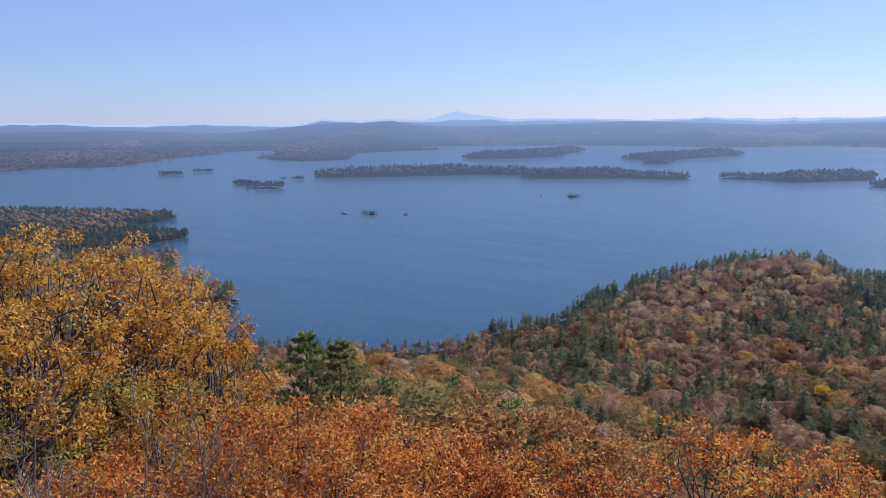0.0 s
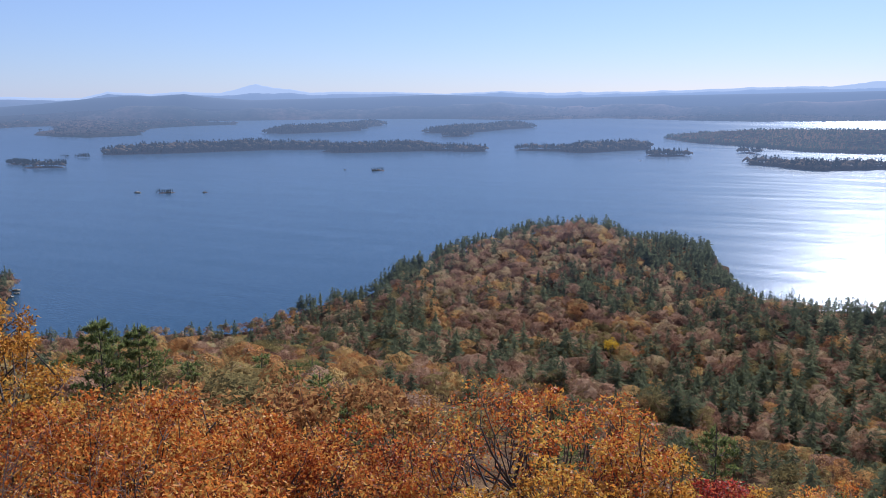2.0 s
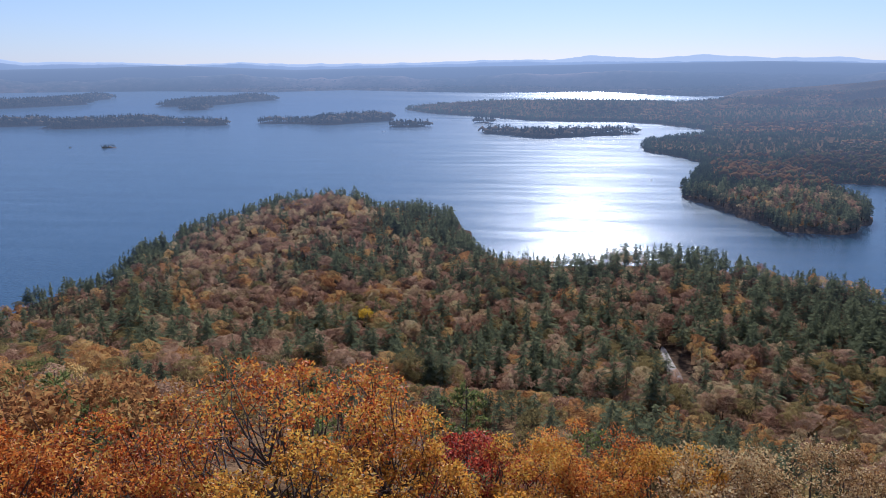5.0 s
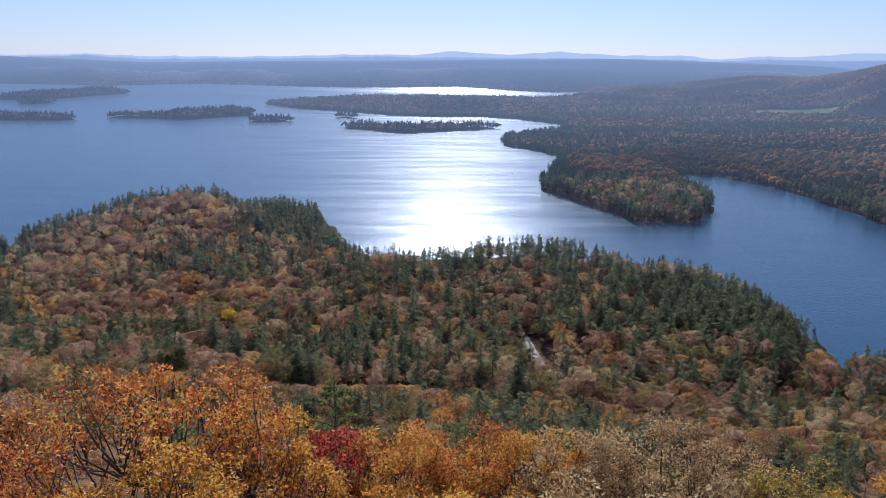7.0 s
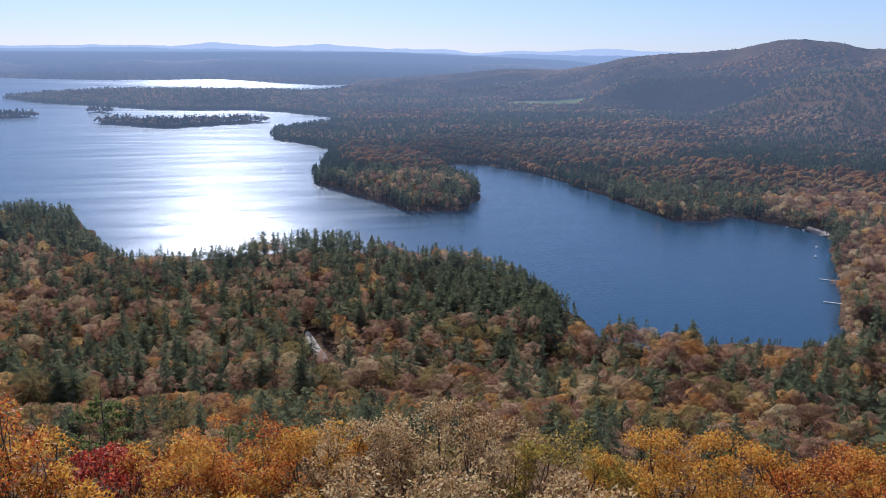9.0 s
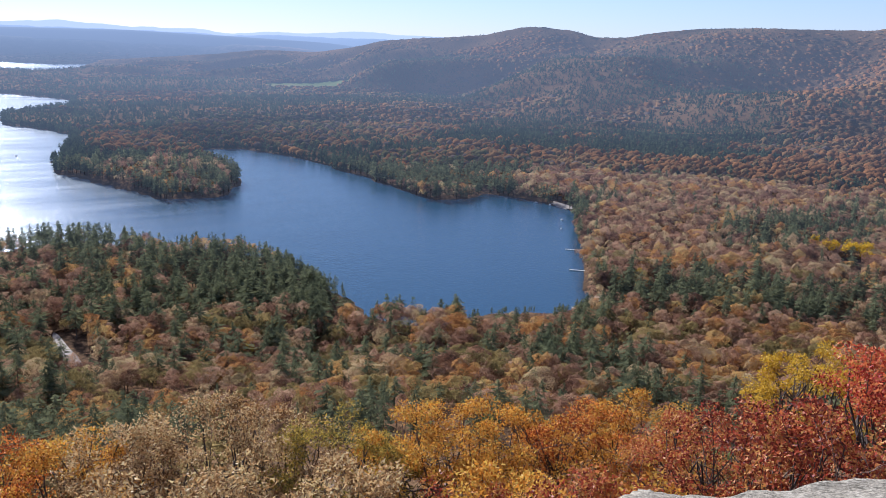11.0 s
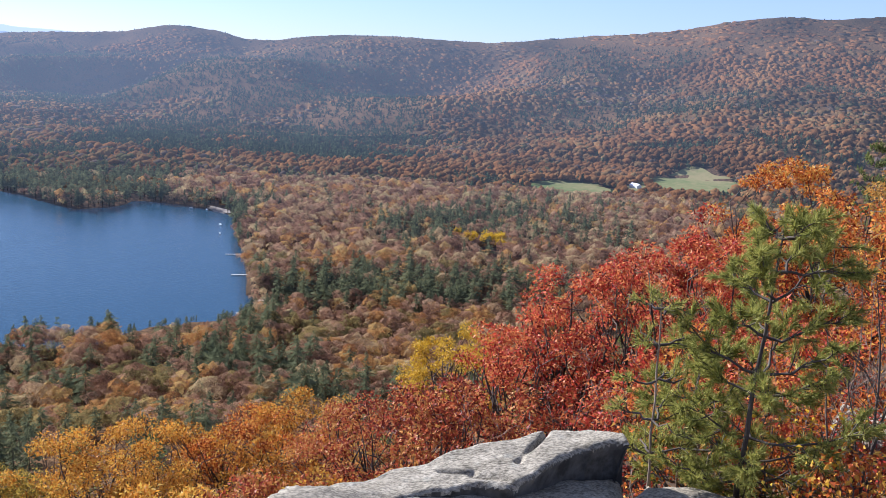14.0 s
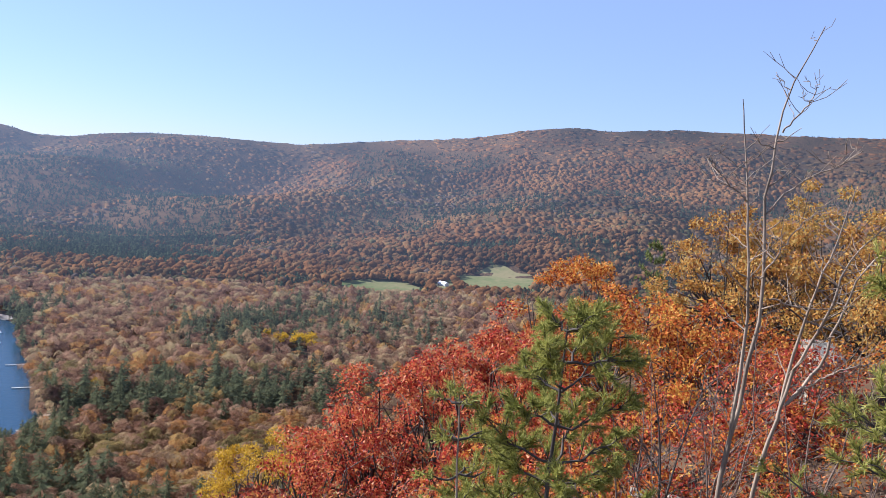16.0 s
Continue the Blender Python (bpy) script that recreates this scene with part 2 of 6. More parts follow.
def water_mat():
    m, tr, bsdf = material("lake_water")
    pos = where(tr)
    bsdf.inputs["Base Color"].default_value = (0.010, 0.04, 0.07, 1)
    bsdf.inputs["IOR"].default_value = 1.333
    bsdf.inputs["Specular IOR Level"].default_value = 0.5
    calm = node(tr, "ShaderNodeTexNoise", Scale=1.0, Detail=4.0, Roughness=0.6)
    st = tr.nodes.new("ShaderNodeMapping")
    st.vector_type = "TEXTURE"                         # gusts lie in streaks across the wind
    st.inputs["Rotation"].default_value = (0, 0, radians(-38))
    st.inputs["Scale"].default_value = (300.0, 40.0, 100.0)
    tr.links.new(pos, st.inputs[0])
    tr.links.new(st.outputs[0], calm.inputs["Vector"])
    rr = ramp(tr, [(0.34, (0.16,) * 3), (0.68, (0.215,) * 3)])
    tr.links.new(calm.outputs["Fac"], rr.inputs[0])
    tr.links.new(rr.outputs[0], bsdf.inputs["Roughness"])
    w1 = node(tr, "ShaderNodeTexNoise", Scale=0.3, Detail=2.0, Roughness=0.65)
    w2 = node(tr, "ShaderNodeTexNoise", Scale=0.03, Detail=2.0)
    tr.links.new(pos, w1.inputs["Vector"])
    tr.links.new(pos, w2.inputs["Vector"])
    b1 = node(tr, "ShaderNodeBump", Strength=0.58, Distance=0.8)
    b2 = node(tr, "ShaderNodeBump", Strength=0.03, Distance=3.0)
    tr.links.new(w2.outputs["Fac"], b2.inputs["Height"])
    tr.links.new(w1.outputs["Fac"], b1.inputs["Height"])
    tr.links.new(b2.outputs[0], b1.inputs["Normal"])
    tr.links.new(b1.outputs[0], bsdf.inputs["Normal"])
    # painted haze glow also brightens the water far out
    tr.links.new(paint_haze(tr, bsdf.outputs[0]), tr.nodes["Material Output"].inputs[0])
    return m


WATER = water_mat()


# ---------------------------------------------------------------- terrain
EYE = np.array((0.0, 0.0, EYE_Z))


def draw_in(p):
    """Distances past 2.4 km are drawn in along the line of sight, so that the hills 25 km off stand within 4.9 km."""
    p = np.asarray(p, float)
    d = np.linalg.norm(p - EYE, axis=-1, keepdims=True)
    u = np.maximum(d - 2400.0, 0.0)
    k = np.where(d > 2400.0, (2400.0 + 2450.0 * u / (u + 2450.0)) / d, 1.0)
    return EYE + (p - EYE) * k


def wob(x, y, size, seed):
    """Smooth noise from -1 to 1 with lumps of that size."""
    g = np.random.RandomState(seed)
    out = 0.0
    for k in range(6):
        a, f, ph = g.uniform(0, 6.28), g.uniform(0.6, 1.6) * 3.1 / size, g.uniform(0, 6.28)
        out = out + np.sin((x * math.cos(a) + y * math.sin(a)) * f + ph + 1.3 * np.sin((y * math.cos(a) - x * math.sin(a)) * f * 0.7 + ph * 2))
    return out / 3.2


def inland(x, y, poly):
    """Distance from the line of a closed shore: positive on land."""
    x, y = np.asarray(x, float), np.asarray(y, float)
    best = np.full(x.shape, 1e12)
    inside = np.zeros(x.shape, bool)
    n = len(poly)
    for i in range(n):
        (ax, ay), (bx, by) = poly[i], poly[(i + 1) % n]
        dx, dy = bx - ax, by - ay
        s = np.clip(((x - ax) * dx + (y - ay) * dy) / (dx * dx + dy * dy + 1e-9), 0, 1)
        best = np.minimum(best, (x - ax - s * dx) ** 2 + (y - ay - s * dy) ** 2)
        if ay != by:
            inside ^= ((ay > y) != (by > y)) & (x < dx * (y - ay) / dy + ax)
    return np.where(inside, 1.0, -1.0) * np.sqrt(best)


NEAR_SHORE = [(-2600, 2300), (-1300, 2000), (-640, 1830), (-571, 1765), (-650, 1620), (-453, 1474), (-560, 1330), (-387, 1173), (-330, 1010),
              (-243, 936), (-228, 835), (-205, 728), (-112, 692), (-20, 688), (60, 752), (146, 855), (272, 1000), (360, 1055), (430, 1060), (495, 1010),
              (538, 958), (556, 912), (530, 849), (516, 792), (487, 728), (492, 660), (545, 625), (640, 575), (665, 483), (668, 376), (598, 287), (548, 232)]
COVE_SHORE = [(520, 185), (550, 148), (585, 110), (640, 76), (750, 92), (877, 114), (1033, 145), (1090, 200), (1112, 279), (1072, 297), (1032, 328),
              (1073, 397), (1158, 492), (1229, 583), (1306, 687), (1339, 800), (1299, 870), (1242, 826), (1113, 717), (1033, 640), (957, 590), (903, 590),
              (871, 641), (906, 737), (946, 824), (974, 896), (1032, 955), (1263, 1122), (1350, 1200), (1380, 1290), (1409, 1433), (1545, 1572)]
BAND_SHORE = [(1850, 1647), (2032, 1786), (2100, 2100), (2076, 2233), (1917, 2332), (1850, 2445), (1823, 2778), (1769, 3034), (1817, 3360), (1960, 3560),
              (2400, 3480), (3000, 3250), (3600, 3150), (4074, 3500), (9000, 3000), (9000, -9000), (-9000, -9000), (-9000, 2300)]
MAIN = NEAR_SHORE + COVE_SHORE + BAND_SHORE
FAR = [(-9000, 3000), (-2700, 3100), (-1961, 3665), (-1850, 3967), (-1575, 4024), (-1626, 4834), (-1568, 5309), (-1571, 6016), (-1456, 6324), (-1250, 6400),
       (-1110, 4881), (-773, 4461), (-517, 4615), (-580, 5573), (-341, 5939), (-60, 6109), (-42, 6651), (-405, 7072), (300, 7300), (1209, 7139), (1700, 6700),
       (2072, 6159), (2917, 6321), (3154, 5598), (3462, 5068), (4300, 4900), (4074, 3742), (9000, 3300), (40000, 3000), (40000, 40000), (-40000, 40000), (-40000, 3000)]
ISLANDS = []


def island(x0, y0, x1, y1, width, hill):
    ISLANDS.append((x0, y0, x1, y1, width, hill))


# the long wooded islands, from end to end, half their width, and the height of their ground
island(-420, 3170, 60, 3260, 85, 20)
island(40, 3300, 290, 3190, 70, 14)
island(370, 3010, 620, 3010, 85, 17)
island(620, 3010, 790, 2880, 60, 6)
island(240, 4640, 560, 4860, 130, 28)
island(560, 4960, 860, 5620, 110, 20)
island(1070, 4350, 1600, 4800, 130, 22)
island(1000, 3900, 1040, 3960, 60, 8)
island(1020, 2860, 1160, 2730, 55, 6)
island(1160, 2730, 1390, 2800, 75, 16)
island(1310, 2440, 1370, 2440, 42, 3)
island(1425, 2060, 1460, 1880, 45, 4)
island(1460, 1880, 1720, 1850, 50, 6)
island(1640, 2470, 1645, 2440, 28, 3)
# small islets
island(-1140, 3370, -1070, 3340, 22, 3)
island(-1060, 3545, -1000, 3540, 14, 1)
island(-690, 2800, -640, 2730, 24, 2)
island(-600, 2610, -530, 2600, 30, 4)
island(-600, 3050, -560, 3040, 9, 0.5)
island(-530, 3000, -515, 3000, 12, 1)
island(-226, 1842, -218, 1842, 5, 0.3)
island(-176, 1822, -150, 1824, 9, 0.8)
island(-85, 1806, -82, 1806, 4, 0.6)
island(336, 2200, 356, 2200, 9, 2)
island(264, 2252, 267, 2252, 2, 0.2)


def island_rise(x, y):
    """Distance inland and ground height of the islands."""
    sd, hill = np.full(np.shape(x), -1e9), np.zeros(np.shape(x))
    for x0, y0, x1, y1, w, top in ISLANDS:
        dx, dy = x1 - x0, y1 - y0
        s = np.clip(((x - x0) * dx + (y - y0) * dy) / (dx * dx + dy * dy), 0, 1)
        d = w * (1 + 0.22 * wob(x, y, w * 2.5, 31)) - np.hypot(x - x0 - s * dx, y - y0 - s * dy)
        hill = np.where(d > sd, top * np.clip(d / w, 0, 1) ** 0.8, hill)
        sd = np.maximum(sd, d)
    return sd, hill


SLOPE_AZ = [-180, -70, -20, 10, 30, 60, 95, 110, 130, 155, 180]
SLOPE_R = [0, 6, 15, 80, 200, 330, 450, 600, 800]
SLOPE_Z = [   # the ground of the mountain that the camera stands on, by way and distance
    [198.2, 198.5, 199, 206, 218, 225, 225, 220, 210],
    [198.2, 198.0, 197, 192, 180, 160, 140, 100, 60],
    [198.2, 195.8, 191, 164, 125, 88, 52, 14, 0],
    [198.2, 195.5, 190, 160, 118, 80, 44, 10, 0],
    [198.2, 195.2, 189, 150, 98, 52, 20, 4, 0],
    [198.2, 195.2, 189, 148, 92, 44, 12, 4, 0],
    [198.2, 195.4, 190, 150, 94, 46, 14, 6, 0],
    [198.2, 196.4, 193, 165, 115, 65, 30, 8, 0],
    [198.2, 197.7, 197.9, 189, 158, 112, 72, 30, 6],
    [198.2, 198.4, 199, 204, 200, 180, 150, 110, 60],
    [198.2, 198.5, 199, 206, 218, 225, 225, 220, 210]]
RIDGE_AZ = [20, 40, 44, 48.8, 53.7, 57.4, 60.3, 63.8, 66.2, 68.4, 71, 73, 75.2, 77.4, 78.9, 81.2, 82.5, 84.6, 86.2, 88.7, 92.3, 95.9, 99, 102.2, 105.5, 108, 112.2, 113.7, 117.1, 119.4, 124.2, 131.8, 140, 165, 180]
RIDGE_EL = [-2.6, -2.2, -2.1, -1.84, -1.42, -1.1, -0.74, -0.78, -0.37, 0.18, 0.42, 0.57, 0.81, 1.34, 1.45, 1.2, 0.87, 0.93, 1.3, 1.6, 1.76, 1.76, 1.82, 2.24, 2.73, 2.95, 3.61, 4.03, 4.57, 4.48, 4.86, 4.97, 5.1, 4.0, 3.0]
FOOT_AZ = [40, 55, 62, 68, 75, 82, 90, 100, 110, 120, 140]
FOOT_R = [3600, 3600, 3600, 2900, 2250, 1950, 1800, 1750, 1680, 1600, 1500]      # where the hillside begins
CREST_R = [5200, 5200, 5000, 4500, 3900, 3600, 3500, 3300, 3150, 3050, 3000]     # and where it is highest


def main_height(x, y):
    r, az = np.hypot(x, y), np.degrees(np.arctan2(x, y))
    sd = inland(x + 7 * wob(x, y, 60, 3), y + 7 * wob(x, y, 60, 4), MAIN)
    # valley floor and low swells
    z = np.clip(sd * 0.12, -6, 5) + np.clip((sd - 40) * 0.02, 0, 22) * (1 + 0.4 * wob(x, y, 420, 5))
    z = z + np.where(sd > 0, 20 * np.exp(-(((x - 395) / 120) ** 2 + ((y - 930) / 130) ** 2)), 0)
    z = z + np.where(sd > 0, 9 * np.exp(-(((x - 1000) / 110) ** 2 + ((y - 740) / 110) ** 2)), 0)
    z = z + np.where(sd > 0, 22 * np.clip((sd - 60) / 300, 0, 1) * np.clip((r - 2900) / 500, 0, 1) * np.clip((47 - az) / 5, 0, 1), 0)
    # the ridge on the far side of the valley
    el = np.interp(az, RIDGE_AZ, RIDGE_EL)
    foot, top = np.interp(az, FOOT_AZ, FOOT_R), np.interp(az, FOOT_AZ, CREST_R)
    crest = EYE_Z + top * np.tan(np.radians(el)) - 8
    s = np.clip((r - foot) / (top - foot), 0, 1)
    lean = s ** (1.25 + 0.5 * np.clip(wob(x, y, 1100, 8), -0.8, 1))
    folds = (38 * wob(x, y, 620, 18) + 15 * wob(x, y, 260, 19)) * np.clip(s * 4, 0, 1) * np.clip((1 - s) * 3, 0, 1)
    hill = np.where(r < top, np.maximum(z, 0) * (1 - lean) + crest * lean + folds, crest * np.clip(1 - (r - top) / 2500, 0, 1))
    hill = np.minimum(hill, EYE_Z + r * np.tan(np.radians(el)) - 9 * r / top + 400 * np.clip((1000 - r) / 500, 0, 1))
    z = np.where((sd > 0) & (az > 40), np.maximum(z * (1 - lean), hill * np.clip((az - 40) / 8, 0, 1) * np.clip(sd / 120, 0, 1)), z)
    # the mountain underfoot
    iz = np.array([np.interp(az, SLOPE_AZ, col) for col in np.array(SLOPE_Z).T])
    k = np.clip(np.searchsorted(SLOPE_R, r) - 1, 0, len(SLOPE_R) - 2)
    f = np.clip((r - np.array(SLOPE_R)[k]) / (np.array(SLOPE_R)[k + 1] - np.array(SLOPE_R)[k]), 0, 1)
    own = np.take_along_axis(iz, k[None], 0)[0] * (1 - f) + np.take_along_axis(iz, k[None] + 1, 0)[0] * f
    own = own + wob(x, y, 90, 9) * np.clip((r - 40) / 200, 0, 1) * 5
    z = np.where((r < 800) & (sd > -30), np.maximum(z, np.where(sd > 0, own, own - 12)), z)
    z = np.where((sd < 0) & (r > 400), np.minimum(z, -0.4 + sd * 0.1), z)
    return z, sd


def ground_height(x, y):
    x, y = np.asarray(x, float), np.asarray(y, float)
    z, sd = main_height(x, y)
    si, hill = island_rise(x, y)
    z = np.where(si > -25, np.maximum(z, np.where(si > 0, np.clip(si * 0.4, 0, 1.2) + hill, si * 0.3)), z)
    return z, np.maximum(sd, si)


def mesh_of(name, verts, faces, mats, index=None, smooth=False):
    me = bpy.data.meshes.new(name)
    verts, faces = np.asarray(verts, np.float32), np.asarray(faces, np.int32)
    k = faces.shape[1]
    me.vertices.add(len(verts))
    me.vertices.foreach_set("co", verts.ravel())
    me.loops.add(faces.size)
    me.loops.foreach_set("vertex_index", faces.ravel())
    me.polygons.add(len(faces))
    me.polygons.foreach_set("loop_start", np.arange(0, faces.size, k, dtype=np.int32))
    for m in mats:
        me.materials.append(m)
    if index is not None:
        me.polygons.foreach_set("material_index", np.asarray(index, np.int32))
    me.polygons.foreach_set("use_smooth", np.full(len(faces), smooth))
    me.update(calc_edges=True)
    return me


def polar(azs, rs):
    a, r = np.meshgrid(np.radians(azs), rs)
    x, y = r * np.sin(a), r * np.cos(a)
    n, m = len(rs), len(azs)
    i = np.arange((n - 1) * (m - 1))
    j = i // (m - 1) * m + i % (m - 1)
    return x.ravel(), y.ravel(), np.stack([j, j + 1, j + m + 1, j + m], 1)


AZS = np.concatenate([np.arange(-180, -32, 4.0), np.arange(-32, 140, 0.7), np.arange(140, 181, 4.0)])
AZS[-1] = 180.0
RS = np.concatenate([[0.01, 1, 2, 3, 4.5], np.geomspace(6, 500, 60), np.geomspace(510, 6500, 170)])
gx, gy, gf = polar(AZS, RS)
gz, gsd = ground_height(gx, gy)
ground = new("ground", mesh_of("ground", draw_in(np.stack([gx, gy, gz], 1)), gf, [FLOOR], smooth=True))
tagged(ground, "leaf-strewn woodland ground sloping down to the lake", "ground", kind="structure")

LAKE_RS = np.concatenate([[200], np.geomspace(300, 26000, 70)])
lx, ly, lf = polar(np.concatenate([np.arange(-100, 140, 1.5), [140]]), LAKE_RS)
lake = new("lake", mesh_of("lake", draw_in(np.stack([lx, ly, 0 * lx], 1)), lf, [WATER], smooth=True))
tagged(lake, "wide blue lake with a rippled, glittering surface", "lake", kind="structure")

HILL_AZ = [-40, -28, -21, -14.6, -12, -9.4, -7.1, -5.4, -3.6, -1.7, 0.6, 8.3, 13, 21, 28.6, 36, 43, 52, 60, 70]
HILL_EL = [-0.3, -0.37, -0.35, -0.58, -0.38, -0.1, 0.07, 0.02, 0.15, -0.1, -0.27, -0.14, 0, -0.3, -0.16, -0.07, 0.06, 0.2, 0.0, -0.3]
MOUNT_AZ = [-40, -27.9, -24.8, -21.5, -15.6, -9.7, -8.2, -5.6, -3.6, -1.3, 1, 2.9, 4.5, 8.3, 13.9, 18.3, 20.9, 22.5, 27.1, 30.9, 36.1, 38.3, 40.8, 44.9, 47.9,
            52, 56.6, 58.5, 60.4, 63.4, 66.4, 71.5, 80]
MOUNT_EL = [0.1, 0.17, 0.21, 0.01, 0.1, -0.06, 0.36, 0.15, 0.3, 0.2, 0.76, 0.44, 0.23, 0.23, 0.07, 0.2, 0.05, 0.1, 0.11, 0.22, 0.34, 0.31, 0.6, 0.41, 0.63,
            0.42, 0.43, 0.2, 0.42, 0.42, 0.67, 0.52, 0.3]


def far_height(x, y):
    r, az = np.hypot(x, y), np.degrees(np.arctan2(x, y))
    sd = inland(x + 25 * wob(x, y, 300, 13), y + 25 * wob(x, y, 300, 14), FAR)
    z = np.clip(sd * 0.06, -8, 9) + np.clip((sd - 150) * 0.012, 0, 16) * (1 + wob(x, y, 900, 15))
    crest = EYE_Z + 9500 * np.tan(np.radians(np.interp(az, HILL_AZ, HILL_EL)))
    up = np.exp(-((r - 9500) / np.where(r < 9500, 1500.0, 2600.0)) ** 2)
    z = np.where(sd > 0, np.maximum(z, crest * up * np.clip(sd / 900, 0, 1)), z)
    pond = ((az + 13.5) / 3.4) ** 2 + ((r - 16500) / 3500) ** 2 + 0.5 * wob(x, y, 900, 17)
    return np.where(pond < 1, -5, z), sd


fx, fy, ff = polar(np.arange(-36, 82, 0.3), np.geomspace(3300, 15000, 90))
fz, fsd = far_height(fx, fy)
keep = (fsd > -90)[ff].any(1)
used, inv = np.unique(ff[keep], return_inverse=True)
far_land = new("backdrop_far_shore", mesh_of("far_shore", draw_in(np.stack([fx, fy, fz], 1))[used], inv.reshape(-1, 4), [FAR_LAND, HILLS],
               (np.hypot(fx, fy)[ff[keep]].mean(1) > 8200), smooth=True))
tagged(far_land, "hazy wooded far shore and low hills", "far hills", kind="structure")


def range_of(name, azs, els, dist, depth, mat, label, humps=0.0):
    a, s = np.meshgrid(np.radians(np.arange(-40, 82, 0.2)), np.linspace(-1, 1, 15))
    deg = np.degrees(a)
    crest = EYE_Z + dist * np.tan(np.radians(np.interp(deg, azs, els) + 0.03 * wob(deg, 0 * deg, 1.1, 21) + 0.015 * wob(deg, 0 * deg, 0.35, 25) + humps * (wob(deg, 0 * deg, 6.0, 23) + 0.4 * wob(deg, 0 * deg, 2.0, 24))))
    r = dist + s * depth
    z = crest * (1 - np.abs(s) ** 1.6) * (1 + 0.05 * wob(deg, s, 2, 22) * np.abs(s)) - 30 * np.abs(s)
    m = a.shape[1]
    i = np.arange((a.shape[0] - 1) * (m - 1))
    j = i // (m - 1) * m + i % (m - 1)
    p = draw_in(np.stack([(r * np.sin(a)).ravel(), (r * np.cos(a)).ravel(), z.ravel()], 1))
    ob = new(name, mesh_of(name, p, np.stack([j, j + 1, j + m + 1, j + m], 1), [mat], smooth=True))
    return tagged(ob, label, "mountains", kind="structure")


HILL_TONES = [ground_mat("hazy_ridge", [(0.35, (0.02, 0.028, 0.022)), (0.5, (0.06, 0.05, 0.036)), (0.66, (0.16, 0.1, 0.07))], 0.03, True),
              ground_mat("hazy_ridge_far", [(0.35, (0.03, 0.035, 0.03)), (0.65, (0.12, 0.085, 0.065))], 0.018, True)]
SWELL = [0.16 * math.sin(a * 0.31 + 1) + 0.1 * math.sin(a * 0.73) for a in HILL_AZ]
range_of("backdrop_ridge", HILL_AZ, [e - 0.62 + s for e, s in zip(HILL_EL, SWELL)], 8300, 1500, HILL_TONES[0], "blue-green wooded ridge behind the lake", 0.1)
range_of("backdrop_ridge", HILL_AZ, [e - 0.3 - s for e, s in zip(HILL_EL, SWELL)], 10500, 2000, HILL_TONES[0], "hazy blue wooded ridge behind the lake", 0.08)
range_of("backdrop_ridge", MOUNT_AZ, [min(e - 0.14, 0.2) for e in MOUNT_EL], 15000, 3500, HILL_TONES[1], "pale blue hills before the mountains", 0.03)
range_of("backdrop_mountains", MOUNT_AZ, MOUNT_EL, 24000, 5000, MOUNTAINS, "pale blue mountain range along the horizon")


# ------------------------------------------------------------------ woods
def rnd(seed):
    return np.random.RandomState(seed)


def tube(points, radii, sides=5):
    """A bent, tapering limb: vertices and four-sided faces."""
    pts = np.asarray(points, float)
    tang = np.gradient(pts, axis=0)
    tang /= np.linalg.norm(tang, axis=1)[:, None] + 1e-9
    up = np.where(np.abs(tang[:, 2:3]) > 0.9, (1.0, 0, 0), (0, 0, 1.0))
    u = np.cross(tang, up)
    u /= np.linalg.norm(u, axis=1)[:, None] + 1e-9
    v = np.cross(tang, u)
    a = np.arange(sides) * 2 * math.pi / sides
    ring = u[:, None] * np.cos(a)[None, :, None] + v[:, None] * np.sin(a)[None, :, None]
    verts = (pts[:, None] + ring * np.asarray(radii, float)[:, None, None]).reshape(-1, 3)
    n = len(pts)
    i, k = np.meshgrid(np.arange(n - 1), np.arange(sides), indexing="ij")
    k2 = (k + 1) % sides
    faces = np.stack([i * sides + k, i * sides + k2, (i + 1) * sides + k2, (i + 1) * sides + k], -1).reshape(-1, 4)
    return verts, faces


